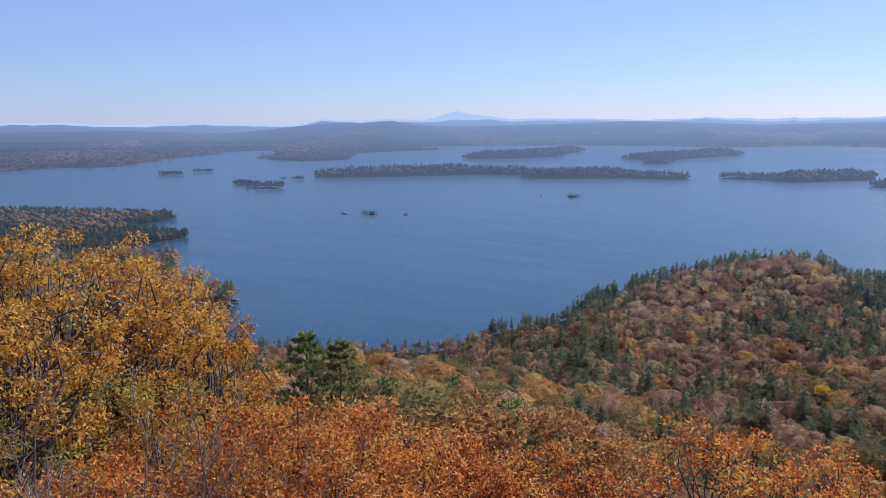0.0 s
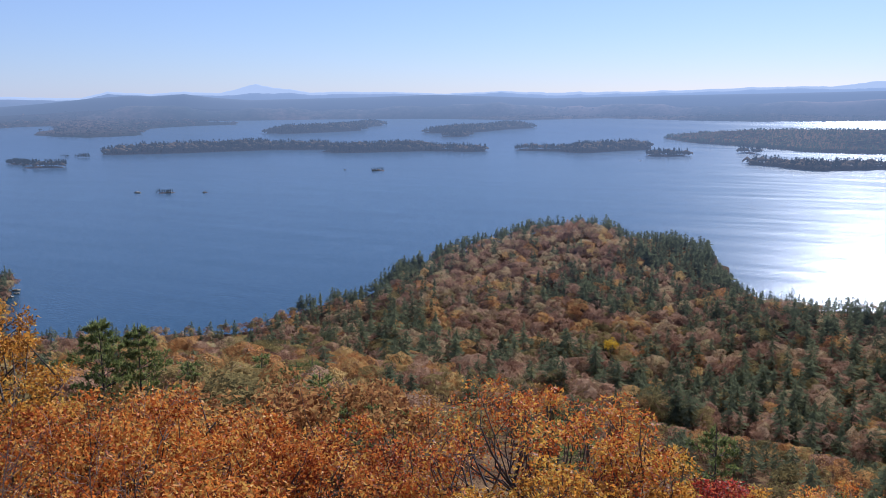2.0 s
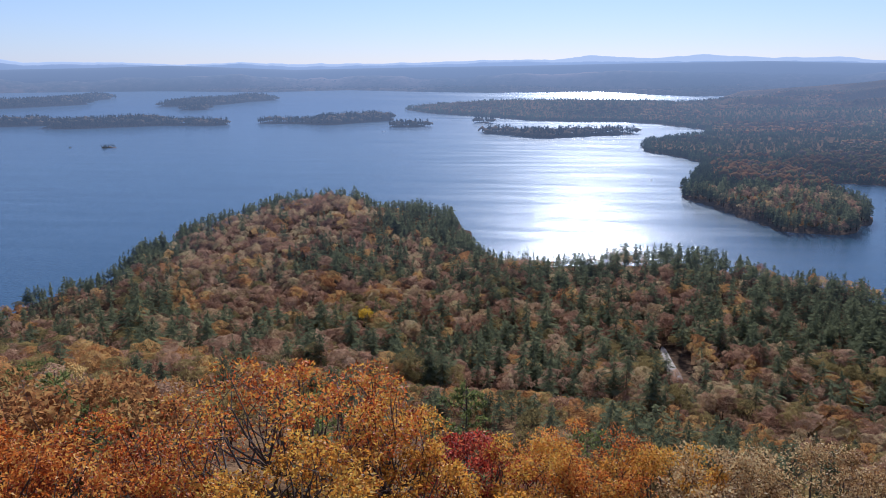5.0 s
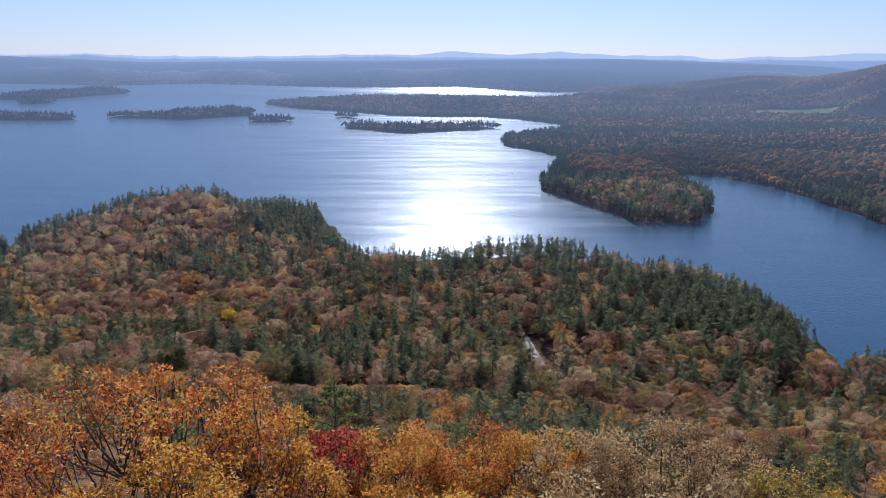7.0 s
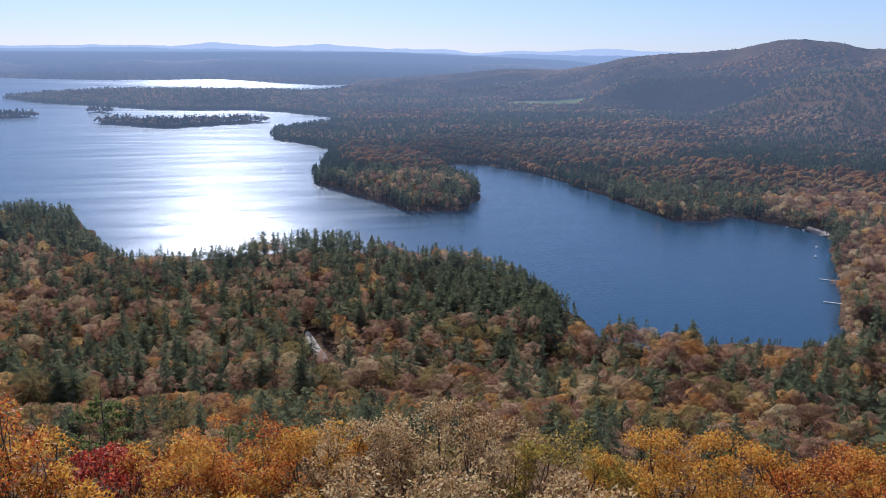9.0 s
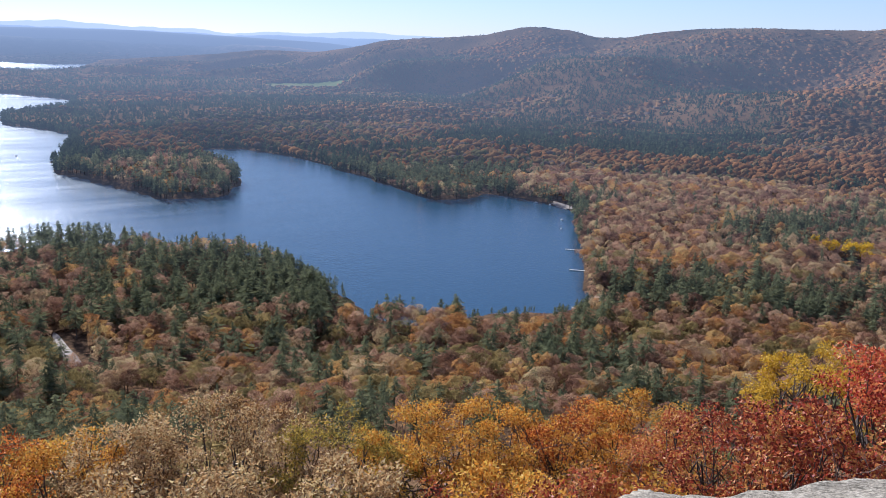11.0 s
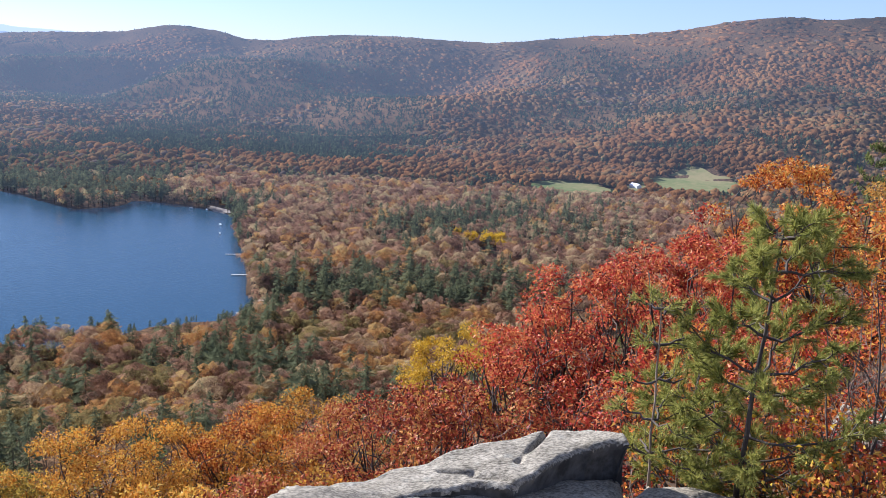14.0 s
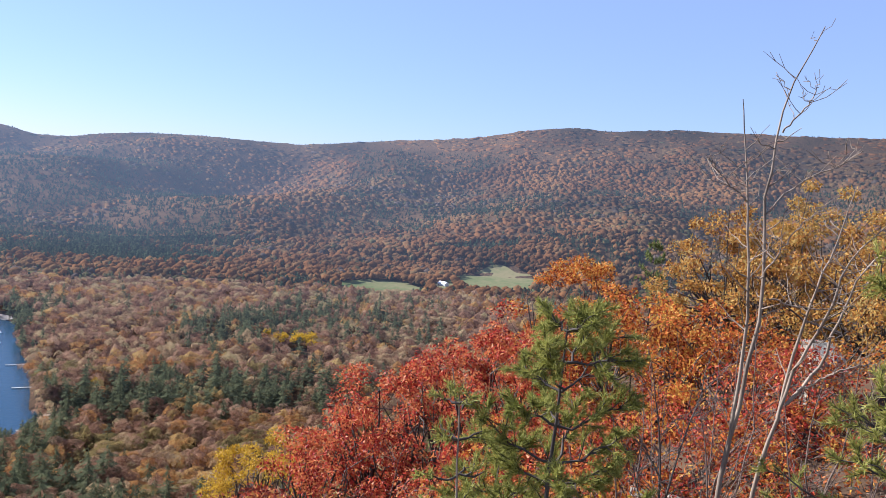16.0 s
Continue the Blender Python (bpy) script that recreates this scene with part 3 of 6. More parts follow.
def far_conifer(seed, tiers, boughs, stem=True):
    """A white pine some hundred metres off, one metre high: a bare lower stem and ragged, uneven tiers of boughs, some fanned flat and some upright."""
    g = rnd(seed)
    v, f = [], []
    bare = g.uniform(0.16, 0.4) if stem else 0.1
    wide = g.uniform(0.16, 0.25) if stem else g.uniform(0.2, 0.32)
    gap = (1 - bare) / tiers
    lop = g.uniform(0, 6.28)
    for k in range(tiers):
        s = k / tiers
        z = bare + (1 - bare) * s
        rad = wide * (1 - s) ** 0.6 * (0.55 + 0.45 * min(1.0, s * 4)) * g.uniform(0.65, 1.2)
        a0 = g.uniform(0, 6.28)
        for b in range(boughs):
            a = a0 + 6.283 * b / boughs + g.uniform(-0.4, 0.4)
            rr = rad * g.uniform(0.55, 1.3) * (1 + 0.25 * math.cos(a - lop))
            w = 4.0 / boughs
            o = len(v)
            if stem and b % 2:
                tip = z + gap * g.uniform(-0.1, 0.7)
                v += [(0, 0, z + gap * g.uniform(0.9, 1.4)), (rr * 1.15 * math.cos(a), rr * 1.15 * math.sin(a), tip), (rr * 0.25 * math.cos(a + 0.5), rr * 0.25 * math.sin(a + 0.5), z - gap * 0.25)]
            else:
                v += [(0, 0, z + gap * g.uniform(0.8, 1.5)), (rr * math.cos(a - w / 2), rr * math.sin(a - w / 2), z + gap * g.uniform(-0.2, 0.6)),
                      (rr * math.cos(a + w / 2), rr * math.sin(a + w / 2), z + gap * g.uniform(-0.2, 0.6))]
            f += [(o, o + 1, o + 2)]
    n = len(f)
    if not stem:
        return np.array(v), np.array(f), np.zeros(n, int)
    o = len(v)
    for a in (0, 2.1, 4.2):
        v += [(0.011 * math.cos(a), 0.011 * math.sin(a), -0.05)]
    v += [(0, 0, 0.97)]
    f += [(o, o + 1, o + 3), (o + 1, o + 2, o + 3), (o + 2, o, o + 3)]
    return np.array(v), np.array(f), np.array([0] * n + [1] * 3)


def ico(level):
    bm = bmesh.new()
    bmesh.ops.create_icosphere(bm, subdivisions=level, radius=1)
    v = np.array([p.co for p in bm.verts])
    f = np.array([[p.index for p in q.verts] for q in bm.faces])
    bm.free()
    return v, f


def far_broadleaf(seed, heads, cards):
    """A broad-leaved tree some hundred metres off, one metre high: a crown of rounded heads with leaf clumps that stand off them."""
    g = rnd(seed)
    v, f = ico(1)
    keep = f[(v[f].mean(1)[:, 2] > -0.1)]
    verts, faces, o = [], [], 0
    for k in range(heads):
        a, up = 2.4 * k + g.uniform(-0.4, 0.4), (k + 0.5) / heads
        out = 0.0 if heads == 1 else 0.26 * math.sqrt(1 - up * up) * g.uniform(0.6, 1.15)
        rad = 0.4 if heads == 1 else g.uniform(0.12, 0.21) * (1.4 if heads < 5 else 1)
        c = (out * math.cos(a), out * math.sin(a), 0.40 + 0.44 * up + g.uniform(-0.05, 0.05) if heads > 1 else 0.6)
        blob = v * (1 + 0.42 * g.uniform(-1, 1, (len(v), 1))) * (rad, rad, rad * g.uniform(0.9, 1.2)) + c
        verts.append(blob)
        faces.append(keep + o)
        o += len(v)
    if cards:
        d = g.normal(size=(cards, 3))
        d[:, 2] = np.abs(d[:, 2]) * 1.1 - 0.3
        d /= np.linalg.norm(d, axis=1)[:, None]
        c = d * (0.36, 0.36, 0.38) * g.uniform(0.8, 1.1, (cards, 1)) + (0, 0, 0.6)
        verts.append((c[:, None] + g.normal(size=(cards, 3, 3)) * 0.035).reshape(-1, 3))
        faces.append(np.arange(cards * 3).reshape(-1, 3) + o)
        o += cards * 3
    n = sum(len(q) for q in faces)
    if heads < 4:
        return np.concatenate(verts), np.concatenate(faces), np.zeros(n, int)
    verts.append(np.array([(0.02, 0, -0.05), (-0.012, 0.016, -0.05), (-0.012, -0.016, -0.05), (0, 0, 0.5)]))
    faces.append(np.array([(0, 1, 3), (1, 2, 3), (2, 0, 3)]) + o)
    return np.concatenate(verts), np.concatenate(faces), np.array([0] * n + [1] * 3)


def distant_broadleaf(seed):
    """A rounded crown two kilometres off or more, one metre high: a small uneven top over a wider skirt."""
    g = rnd(seed)
    a = np.arange(4) * 1.571 + g.uniform(0, 6)
    top = np.stack([0.31 * np.cos(a), 0.31 * np.sin(a), np.full(4, 0.76)], 1) + g.normal(size=(4, 3)) * 0.07
    low = np.stack([0.47 * np.cos(a + 0.3), 0.47 * np.sin(a + 0.3), np.full(4, 0.3)], 1) + g.normal(size=(4, 3)) * 0.06
    f = [(0, 1, 2), (0, 2, 3)]
    for k in range(4):
        j = (k + 1) % 4
        f += [(k, 4 + k, 4 + j), (k, 4 + j, j)]
    return np.concatenate([top, low]), np.array(f), np.zeros(len(f), int)


def wood(name, protos, xyz, size, wide, mats, label, seed, category="woods", smooth=True):
    """Many trees as one sheet of woodland; distances past the reach of the lens are drawn in."""
    g = rnd(seed)
    n = len(xyz)
    if n == 0:
        return None
    pick = g.randint(0, len(protos), n)
    ang = g.uniform(0, 6.28, n)
    vs, fs, ms, o = [], [], [], 0
    for k, (pv, pf, pm) in enumerate(protos):
        sel = np.nonzero(pick == k)[0]
        if not len(sel):
            continue
        c, s = np.cos(ang[sel])[:, None], np.sin(ang[sel])[:, None]
        h, w = size[sel][:, None], (size * wide)[sel][:, None]
        p = np.stack([(pv[:, 0] * c - pv[:, 1] * s) * w, (pv[:, 0] * s + pv[:, 1] * c) * w, pv[:, 2] * h], -1) + xyz[sel][:, None]
        vs.append(p.reshape(-1, 3))
        fs.append((pf[None] + (np.arange(len(sel)) * len(pv))[:, None, None]).reshape(-1, 3) + o)
        ms.append(np.tile(pm, len(sel)))
        o += len(sel) * len(pv)
    ob = new(name, mesh_of(name, draw_in(np.concatenate(vs)), np.concatenate(fs), mats, np.concatenate(ms), smooth))
    return tagged(ob, label, category, kind="stuff")


def scatter(r0, r1, az0, az1, area, seed, shore=3.0):
    """Places for trees: about one to so many square metres, on land, clear of fields and the road."""
    g = rnd(seed)
    n = int((r1 * r1 - r0 * r0) / 2 * math.radians(az1 - az0) / area)
    r, a = np.sqrt(g.uniform(r0 * r0, r1 * r1, n)), np.radians(g.uniform(az0, az1, n))
    x, y = r * np.sin(a), r * np.cos(a)
    z, sd = ground_height(x, y)
    ok = (sd > shore) & (z > 0.02) & (main_height(x, y)[1] > 0)
    for cx, cy, rx, ry, turn in CLEARINGS:
        t = math.radians(turn)
        u, w = (x - cx) * math.cos(t) + (y - cy) * math.sin(t), -(x - cx) * math.sin(t) + (y - cy) * math.cos(t)
        ok &= (u / rx) ** 2 + (w / ry) ** 2 > 1
    return x[ok], y[ok], z[ok], sd[ok]


CLEARINGS = [   # centre, half length, half width, turn: meadows, the farmyard, the road, yards, the beach, gaps opening the view to yellow trees
    (1340, -362, 105, 72, -15), (1425, -608, 148, 80, -23), (3020, 1510, 150, 175, 27),
    (366, 336, 60, 12, 51), (226, 294, 20, 7, 52), (386, 540, 16, 12, 0), (172, 552, 18, 7, 73), (1370, -484, 60, 20, -19), (1066, 168, 26, 7, 46), (664, 58, 24, 8, -70), (842, -140, 28, 19, -9), (231, 488, 24, 8, 65), (1990, 595, 14, 30, -16)]


GROVES = [(1850, 484, 50, 130), (1630, 60, 100, 250), (1870, 50, 45, 160), (1125, 340, 36, 120), (2120, -30, 230, 170), (675, -45, 62, 95), (455, 68, 32, 50),
          (575, 327, 70, 90), (2600, 620, 200, 330), (2430, 130, 90, 260), (225, 66, 60, 42), (150, 120, 18, 30)]   # stands of pine in the valley


def pine_share(x, y, sd):
    """How many of the trees are pines: most along the shores and on the point, few in the valley."""
    r, az = np.hypot(x, y), np.degrees(np.arctan2(x, y))
    s = 0.24 + 0.34 * wob(x, y, 130, 41) + np.where(az > 4, 0.14, 0.03) * np.exp(-np.maximum(sd, 0) / 28)
    s = s + np.where((r > 380) & (r < 1150) & (az > 8) & (az < 68), 0.13, 0) + np.where((r > 1300) & (az < 62), 0.1, 0)
    s = s + np.where((az > 78) & (az < 137) & (r > 560) & (r < 2000), -0.2, 0)
    s = s + np.where(r < 330, -0.12, 0) + np.where((r > 950) & (az > 44) & (az < 83), 0.55 * np.exp(-np.maximum(sd, 0) / 38), 0)
    s = s + np.where((az > 3) & (az < 35) & (r > 560), 0.6 * np.exp(-np.maximum(sd, 0) / 50), 0) + np.where((az > 25.5) & (az < 33.5) & (r > 880), 0.6, 0)
    s = s + np.where((az > 34) & (az < 56) & (r > 520), 0.02, 0) - np.where((az > 8) & (az < 30) & (r > 480) & (sd > 60), 0.12, 0)
    s = s + 0.35 * np.exp(-(((x - 480) / 120) ** 2 + ((y - 470) / 120) ** 2))
    s = s + np.where((r > 900) & (wob(x, y, 340, 47) > 0.42), 0.5, 0)
    grove = np.clip((wob(x, y, 420, 47) + 0.5 * wob(x, y, 150, 48) - np.where(r > 1900, np.where(az < 95, -0.1, 0.14), 0.2)) * 3, 0, 1)
    stand = np.zeros(np.shape(x))
    for cx, cy, rx, ry in GROVES:
        e = ((x - cx) / rx) ** 2 + ((y - cy) / ry) ** 2 + 0.5 * wob(x, y, 70, 49)
        stand = np.maximum(stand, np.clip((1.25 - e) * 2, 0, 0.68))
    far = np.where(r > 1900, 0.08, 0.04) + 0.7 * grove + np.where(az < 49, np.where(az > 20, 0.6, 0.0), np.where(az < 62, 0.26, np.where(az < 95, 0.22, 0.06))) + np.where(az < 0, 0.4, 0) + 0.6 * np.exp(-np.maximum(sd, 0) / 34)
    return np.where(r > 1300, far, s) + stand


LIMIT_AZ = [-31, -15, -5, 5, 15, 30, 60, 95, 100, 108, 115, 122, 130, 138]
LIMIT_EL = [-12, -15.5, -16.5, -17, -18.5, -22, -22.8, -22, -19.5, -14, -10, -7, -4, -3]


CANOPY_AZ = [-20, -16, -12, -7, -1, 1, 3.3, 5.8, 8.5, 11, 14.2, 17.7, 19.7, 21.6, 24.8, 26.2, 27.1, 29.5, 31.5, 32.4, 33.7, 35, 37, 39, 41, 43, 45.7, 47.8, 50.6, 53.3, 53.9, 55.4, 58.6, 61.7,
             63.7, 65.4, 66.4, 67.6, 69, 70.8, 71.7, 73, 73.9, 75, 77.8, 80.3, 82.5, 83.6, 86, 90]
CANOPY_EL = [-13.4, -13.9, -14.5, -14.75, -14.95, -14.6, -13.6, -13.0, -11.9, -11, -10, -9.33, -8.76, -8.4, -8.25, -9.4, -9.5, -9.3, -9.8, -11.4, -12.5, -13, -12.8, -13.1, -12.9, -12.1, -11.95, -12, -12.2, -12.7, -13.4,
             -12.9, -13, -14.1, -15.4, -15.9, -17.9, -18.4, -16.9, -17, -18.2, -17.5, -17.1, -18.2, -17.7, -17.7, -17, -16.6, -15, -12]


def shore_trees(x, y, z, size, pine, g):
    """Tree heights are capped by way to fit the skyline in the camera's view: nothing hides the lake behind the points.
    """
    r, az = r_of(x, y), np.degrees(np.arctan2(x, y))
    top = np.interp(az, CANOPY_AZ, CANOPY_EL) - np.abs(g.normal(size=len(x))) * np.where(pine, 0.4, 0.45) + np.where(pine, 0.36, -0.1)
    room = EYE_Z + r * np.tan(np.radians(top)) - z
    near = (az > -20) & (az < 89) & (r < np.where(az < -10, 800, np.where(az < 46, 1150, np.where(az < 62, 930, np.where(az < 80, 760, 640)))))
    size = np.where(near, np.minimum(size, room), size)
    return size, ~near | (size > 4.0)


def r_of(x, y):
    return np.hypot(x, y)


def under_view(x, y, z, size):
    """Trees on the steep slope are cut down to fit the camera's view: nothing stands up into its open part."""
    r, az = np.hypot(x, y), np.degrees(np.arctan2(x, y))
    low = np.interp(az, LIMIT_AZ, LIMIT_EL) - 3.0 * (1 - np.clip((r - 40) / 60, 0, 1))
    room = EYE_Z + r * np.tan(np.radians(low)) - z
    size = np.minimum(size, room)
    return size, size > 4.0


def plant(band, r0, r1, az0, az1, area, seed, con, broad, tall, palette, names, name="woods"):
    inner, rim = scatter(r0, r1, az0, az1, area, seed), scatter(r0, r1, az0, az1, area * 0.4, seed + 50, 0.3)
    edge = (rim[3] < 9) & (r_of(rim[0], rim[1]) > 430)
    x, y, z, sd = [np.concatenate([a, b[edge]]) for a, b in zip(inner, rim)]
    g = rnd(seed + 1)
    n = len(x)
    pine = g.uniform(0, 1, n) < pine_share(x, y, sd)
    size = np.where(pine, (0.5 + 0.75 * g.beta(1.6, 1.6, n)) * tall, g.uniform(0.55, 1.1, n) * tall * 0.76)
    left = (np.degrees(np.arctan2(x, y)) < 9) & (r_of(x, y) < 900)
    size = size * np.where(left, np.interp(r_of(x, y), [150, 350, 480, 800], [1.25, 1.2, 0.75, 0.6]), 1.0)
    if r0 >= 1300:
        size = np.where(pine, size * 0.75, size)
    if r0 < 1300:
        size, keep = under_view(x, y, z, size) if r0 < 300 else shore_trees(x, y, z, size, pine, g)
        x, y, z, sd, pine, size = x[keep], y[keep], z[keep], sd[keep], pine[keep], size[keep]
        n = len(x)
    low = np.zeros(n)
    if r0 >= 2600:      # along the crests trees are shrunk and widened for an even skyline from the camera
        low = np.clip((r_of(x, y) / np.interp(np.degrees(np.arctan2(x, y)), FOOT_AZ, CREST_R) - 0.88) / 0.08, 0, 1)
        size = size * (1 - 0.35 * low)
    if r0 >= 1300:      # the far side of folds and crests is left bare
        seen = np.ones(n, bool)
        for k in np.linspace(0.45, 0.96, 9):
            seen &= ground_height(x * k, y * k)[0] + 7 < EYE_Z + k * (z + size - EYE_Z)
        x, y, z, sd, pine, size, low = x[seen], y[seen], z[seen], sd[seen], pine[seen], size[seen], low[seen]
        n = len(x)
    shown = EYE_Z - z - size < r_of(x, y) * np.tan(np.radians(1.5 - np.interp(np.degrees(np.arctan2(x, y)), LIMIT_AZ, LIMIT_EL)))
    x, y, z, sd, pine, size, low = x[shown], y[shown], z[shown], sd[shown], pine[shown], size[shown], low[shown]
    n = len(x)
    hue = 0.5 + 0.35 * wob(x, y, 70, 45) + g.normal(size=n) * (0.17 if r0 >= 1900 else 0.28) + (0.45 * wob(x, y, 520, 46) + 0.36 * np.clip((np.degrees(np.arctan2(x, y)) - 82) / 14, 0, 1) if r0 >= 1300 else 0)
    xyz = np.stack([x, y, z - 0.3], 1)
    wood(name, con, xyz[pine], size[pine], g.uniform(1.0, 1.55, pine.sum()), [palette[0], BARK], names + " dark green pine woods", seed + 2, smooth=r0 > 1000)
    cuts = np.linspace(0, 1, len(palette))
    for k, mat in enumerate(palette[1:]):
        lo = -9 if k == 0 else cuts[k]
        hi = 9 if k == len(palette) - 2 else cuts[k + 1]
        sel = ~pine & (hue >= lo) & (hue < hi)
        wood(name, broad, xyz[sel], size[sel], g.uniform(0.95, 1.5, sel.sum()) * (1.3 if r0 >= 2700 else 1.2 if r0 >= 1900 else 1.0) * (1 + 1.2 * low[sel]), [mat, BARK], names + " autumn broad-leaved woods", seed + 3 + k, smooth=r0 > 1000)


CON1 = [far_conifer(100 + k, 12, 5) for k in range(10)]
CON2 = [far_conifer(120 + k, 8, 4) for k in range(6)]
CON3 = [far_conifer(140 + k, 4, 3, False) for k in range(5)]
BRO1 = [far_broadleaf(160 + k, 6, 14) for k in range(8)]
BRO2 = [far_broadleaf(180 + k, 3, 6) for k in range(6)]
BRO3 = [far_broadleaf(200 + k, 1, 0) for k in range(5)]
BRO4 = [distant_broadleaf(220 + k) for k in range(9)]
plant("slope_near", 60, 190, -31, 138, 38, 290, CON1, BRO1, 12, [L_PINE, L_RUSSET, L_ORANGE, L_RUSSET, L_OLIVE, L_ORANGE], "upper slope of")
plant("slope", 190, 380, -31, 138, 60, 300, CON1, BRO1, 17, [L_PINE, L_RUSSET, L_ORANGE, L_OLIVE, L_RUSSET, L_OLIVE, L_ORANGE], "slope of")
plant("point", 380, 760, -31, 138, 70, 320, CON1, BRO1, 25, [L_PINE, L_OLIVE, L_RUSSET, L_TAN, L_RUSSET, L_RUSSET, L_ORANGE], "lakeside")
plant("valley", 760, 1300, -31, 138, 86, 340, CON2, BRO2, 24, [L_PINE, L_RUSSET, L_TAN, L_TAN, L_RUSSET, L_RUSSET, L_ORANGE], "valley")
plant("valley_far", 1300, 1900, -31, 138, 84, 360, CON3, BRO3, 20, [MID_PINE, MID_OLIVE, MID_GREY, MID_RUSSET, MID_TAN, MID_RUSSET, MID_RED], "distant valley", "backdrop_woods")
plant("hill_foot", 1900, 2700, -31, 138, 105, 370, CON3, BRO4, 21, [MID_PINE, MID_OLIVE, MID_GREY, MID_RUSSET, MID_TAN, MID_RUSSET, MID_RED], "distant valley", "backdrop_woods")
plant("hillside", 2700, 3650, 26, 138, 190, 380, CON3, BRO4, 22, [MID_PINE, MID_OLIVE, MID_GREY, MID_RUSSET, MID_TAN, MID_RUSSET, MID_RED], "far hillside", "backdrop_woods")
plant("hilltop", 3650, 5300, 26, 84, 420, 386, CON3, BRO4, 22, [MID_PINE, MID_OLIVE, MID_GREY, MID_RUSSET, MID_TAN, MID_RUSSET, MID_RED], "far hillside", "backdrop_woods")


def understorey(r0, r1, az0, lift, mat, label):
    """The closed lower leaves of the woods, from which the single crowns stand out."""
    x, y, f = polar(np.arange(az0, 139, 0.5), np.geomspace(r0, r1, 120 if r1 < 1400 else 70))
    z, sd = ground_height(x, y)
    ok = (sd > 14) & (z > 0)
    for cx, cy, rx, ry, turn in CLEARINGS:
        t = math.radians(turn)
        u, v = (x - cx) * math.cos(t) + (y - cy) * math.sin(t), -(x - cx) * math.sin(t) + (y - cy) * math.cos(t)
        ok &= (u / rx) ** 2 + (v / ry) ** 2 > 1.12
    f = f[ok[f].all(1)]
    k, inv = np.unique(f, return_inverse=True)
    z = z + lift * (1 + 0.25 * wob(x, y, 30, 61) + (0.25 * wob(x, y, 9, 62) if r1 < 1400 else 0))
    ob = new("undergrowth" if r1 < 1400 else "backdrop_understorey", mesh_of("understorey", draw_in(np.stack([x, y, z], 1))[k], inv.reshape(-1, 4), [mat], smooth=True))
    return tagged(ob, label, "woods", kind="stuff")


understorey(42, 1300, -31, 2.2, UNDERGROWTH, "brown and olive undergrowth between the trees")
understorey(1300, 1900, -31, 3.0, MID_UNDER, "closed brown leaves of the valley woods")
understorey(1900, 2700, -31, 7.5, MID_UNDER, "closed brown leaves of the hill foot woods")
understorey(2700, 5300, 27, 8.5, MID_UNDER, "closed brown leaves of the hillside woods")


def island_woods():
    g = rnd(390)
    for k, (x0, y0, x1, y1, w, hill) in enumerate(ISLANDS):
        ln = math.hypot(x1 - x0, y1 - y0)
        far = math.hypot(x0, y0) > 2350
        n = int((ln + 2 * w) * 2 * w / (150 if w > 25 else 34)) + 6
        s, e = g.uniform(-w / ln, 1 + w / ln, n), g.uniform(-w, w, n)
        x, y = x0 + (x1 - x0) * s - (y1 - y0) / ln * e, y0 + (y1 - y0) * s + (x1 - x0) / ln * e
        z, sd = ground_height(x, y)
        si, _ = island_rise(x, y)
        ok = si > min(0.5, w * 0.05)
        tall = 21 if w > 25 else (13 if w > 10 else (7 if w > 8 else 3.5))
        pine = ok & (g.uniform(0, 1, n) < (1.0 if w < 25 else np.where(si < 14, 0.75, 0.6)))
        leaf = ok & ~pine
        size = g.uniform(0.7, 1.2, n) * tall
        xyz = np.stack([x, y, z - np.where(pine, 0.3, 0.22 * size)], 1)
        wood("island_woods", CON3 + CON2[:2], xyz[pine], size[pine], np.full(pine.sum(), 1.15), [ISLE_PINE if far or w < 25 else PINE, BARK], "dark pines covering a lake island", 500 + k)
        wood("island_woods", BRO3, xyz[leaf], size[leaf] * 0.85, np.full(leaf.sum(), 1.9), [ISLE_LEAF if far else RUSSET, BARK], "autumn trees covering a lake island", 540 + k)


island_woods()


def far_trees():
    g = rnd(400)
    n = 11000
    r, a = np.sqrt(g.uniform(3300.0 ** 2, 8100.0 ** 2, n)), np.radians(g.uniform(-31, 52, n))
    x, y = r * np.sin(a), r * np.cos(a)
    z, sd = far_height(x, y)
    ok = (sd > 5) & (g.uniform(0, 1, n) < 0.25 + np.exp(-np.maximum(sd, 0) / 300))
    xyz = np.stack([x, y, z - 1], 1)[ok]
    size = g.uniform(12, 20, ok.sum())
    pine = wob(xyz[:, 0], xyz[:, 1], 400, 43) + g.normal(size=len(xyz)) * 0.4 > -0.1
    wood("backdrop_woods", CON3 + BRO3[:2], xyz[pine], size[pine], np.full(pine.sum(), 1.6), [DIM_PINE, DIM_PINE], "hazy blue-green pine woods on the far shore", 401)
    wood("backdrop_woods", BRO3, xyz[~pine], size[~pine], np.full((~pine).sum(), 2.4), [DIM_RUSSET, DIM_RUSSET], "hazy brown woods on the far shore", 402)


far_trees()


# ------------------------------------------------- things: helpers of their own
def part(name, mesh, parent, label=""):
    ob = new(name, mesh)
    ob.parent = parent
    if label:
        tagged(ob, label)
    return ob


def thing(name, x, y, z, label, category, group="", turn=0.0):
    ob = new(name)
    ob.empty_display_size = 0.2
    ob.matrix_world = pose(x, y, z, 0, 0, turn)
    return tagged(ob, label, category, group)


def ground_at(x, y):
    return float(ground_height(np.array([x]), np.array([y]))[0][0])


def spot(az, d):
    """That way and so far from the camera, which is itself held out that way."""
    d = d + ARM
    return d * math.sin(radians(az)), d * math.cos(radians(az))


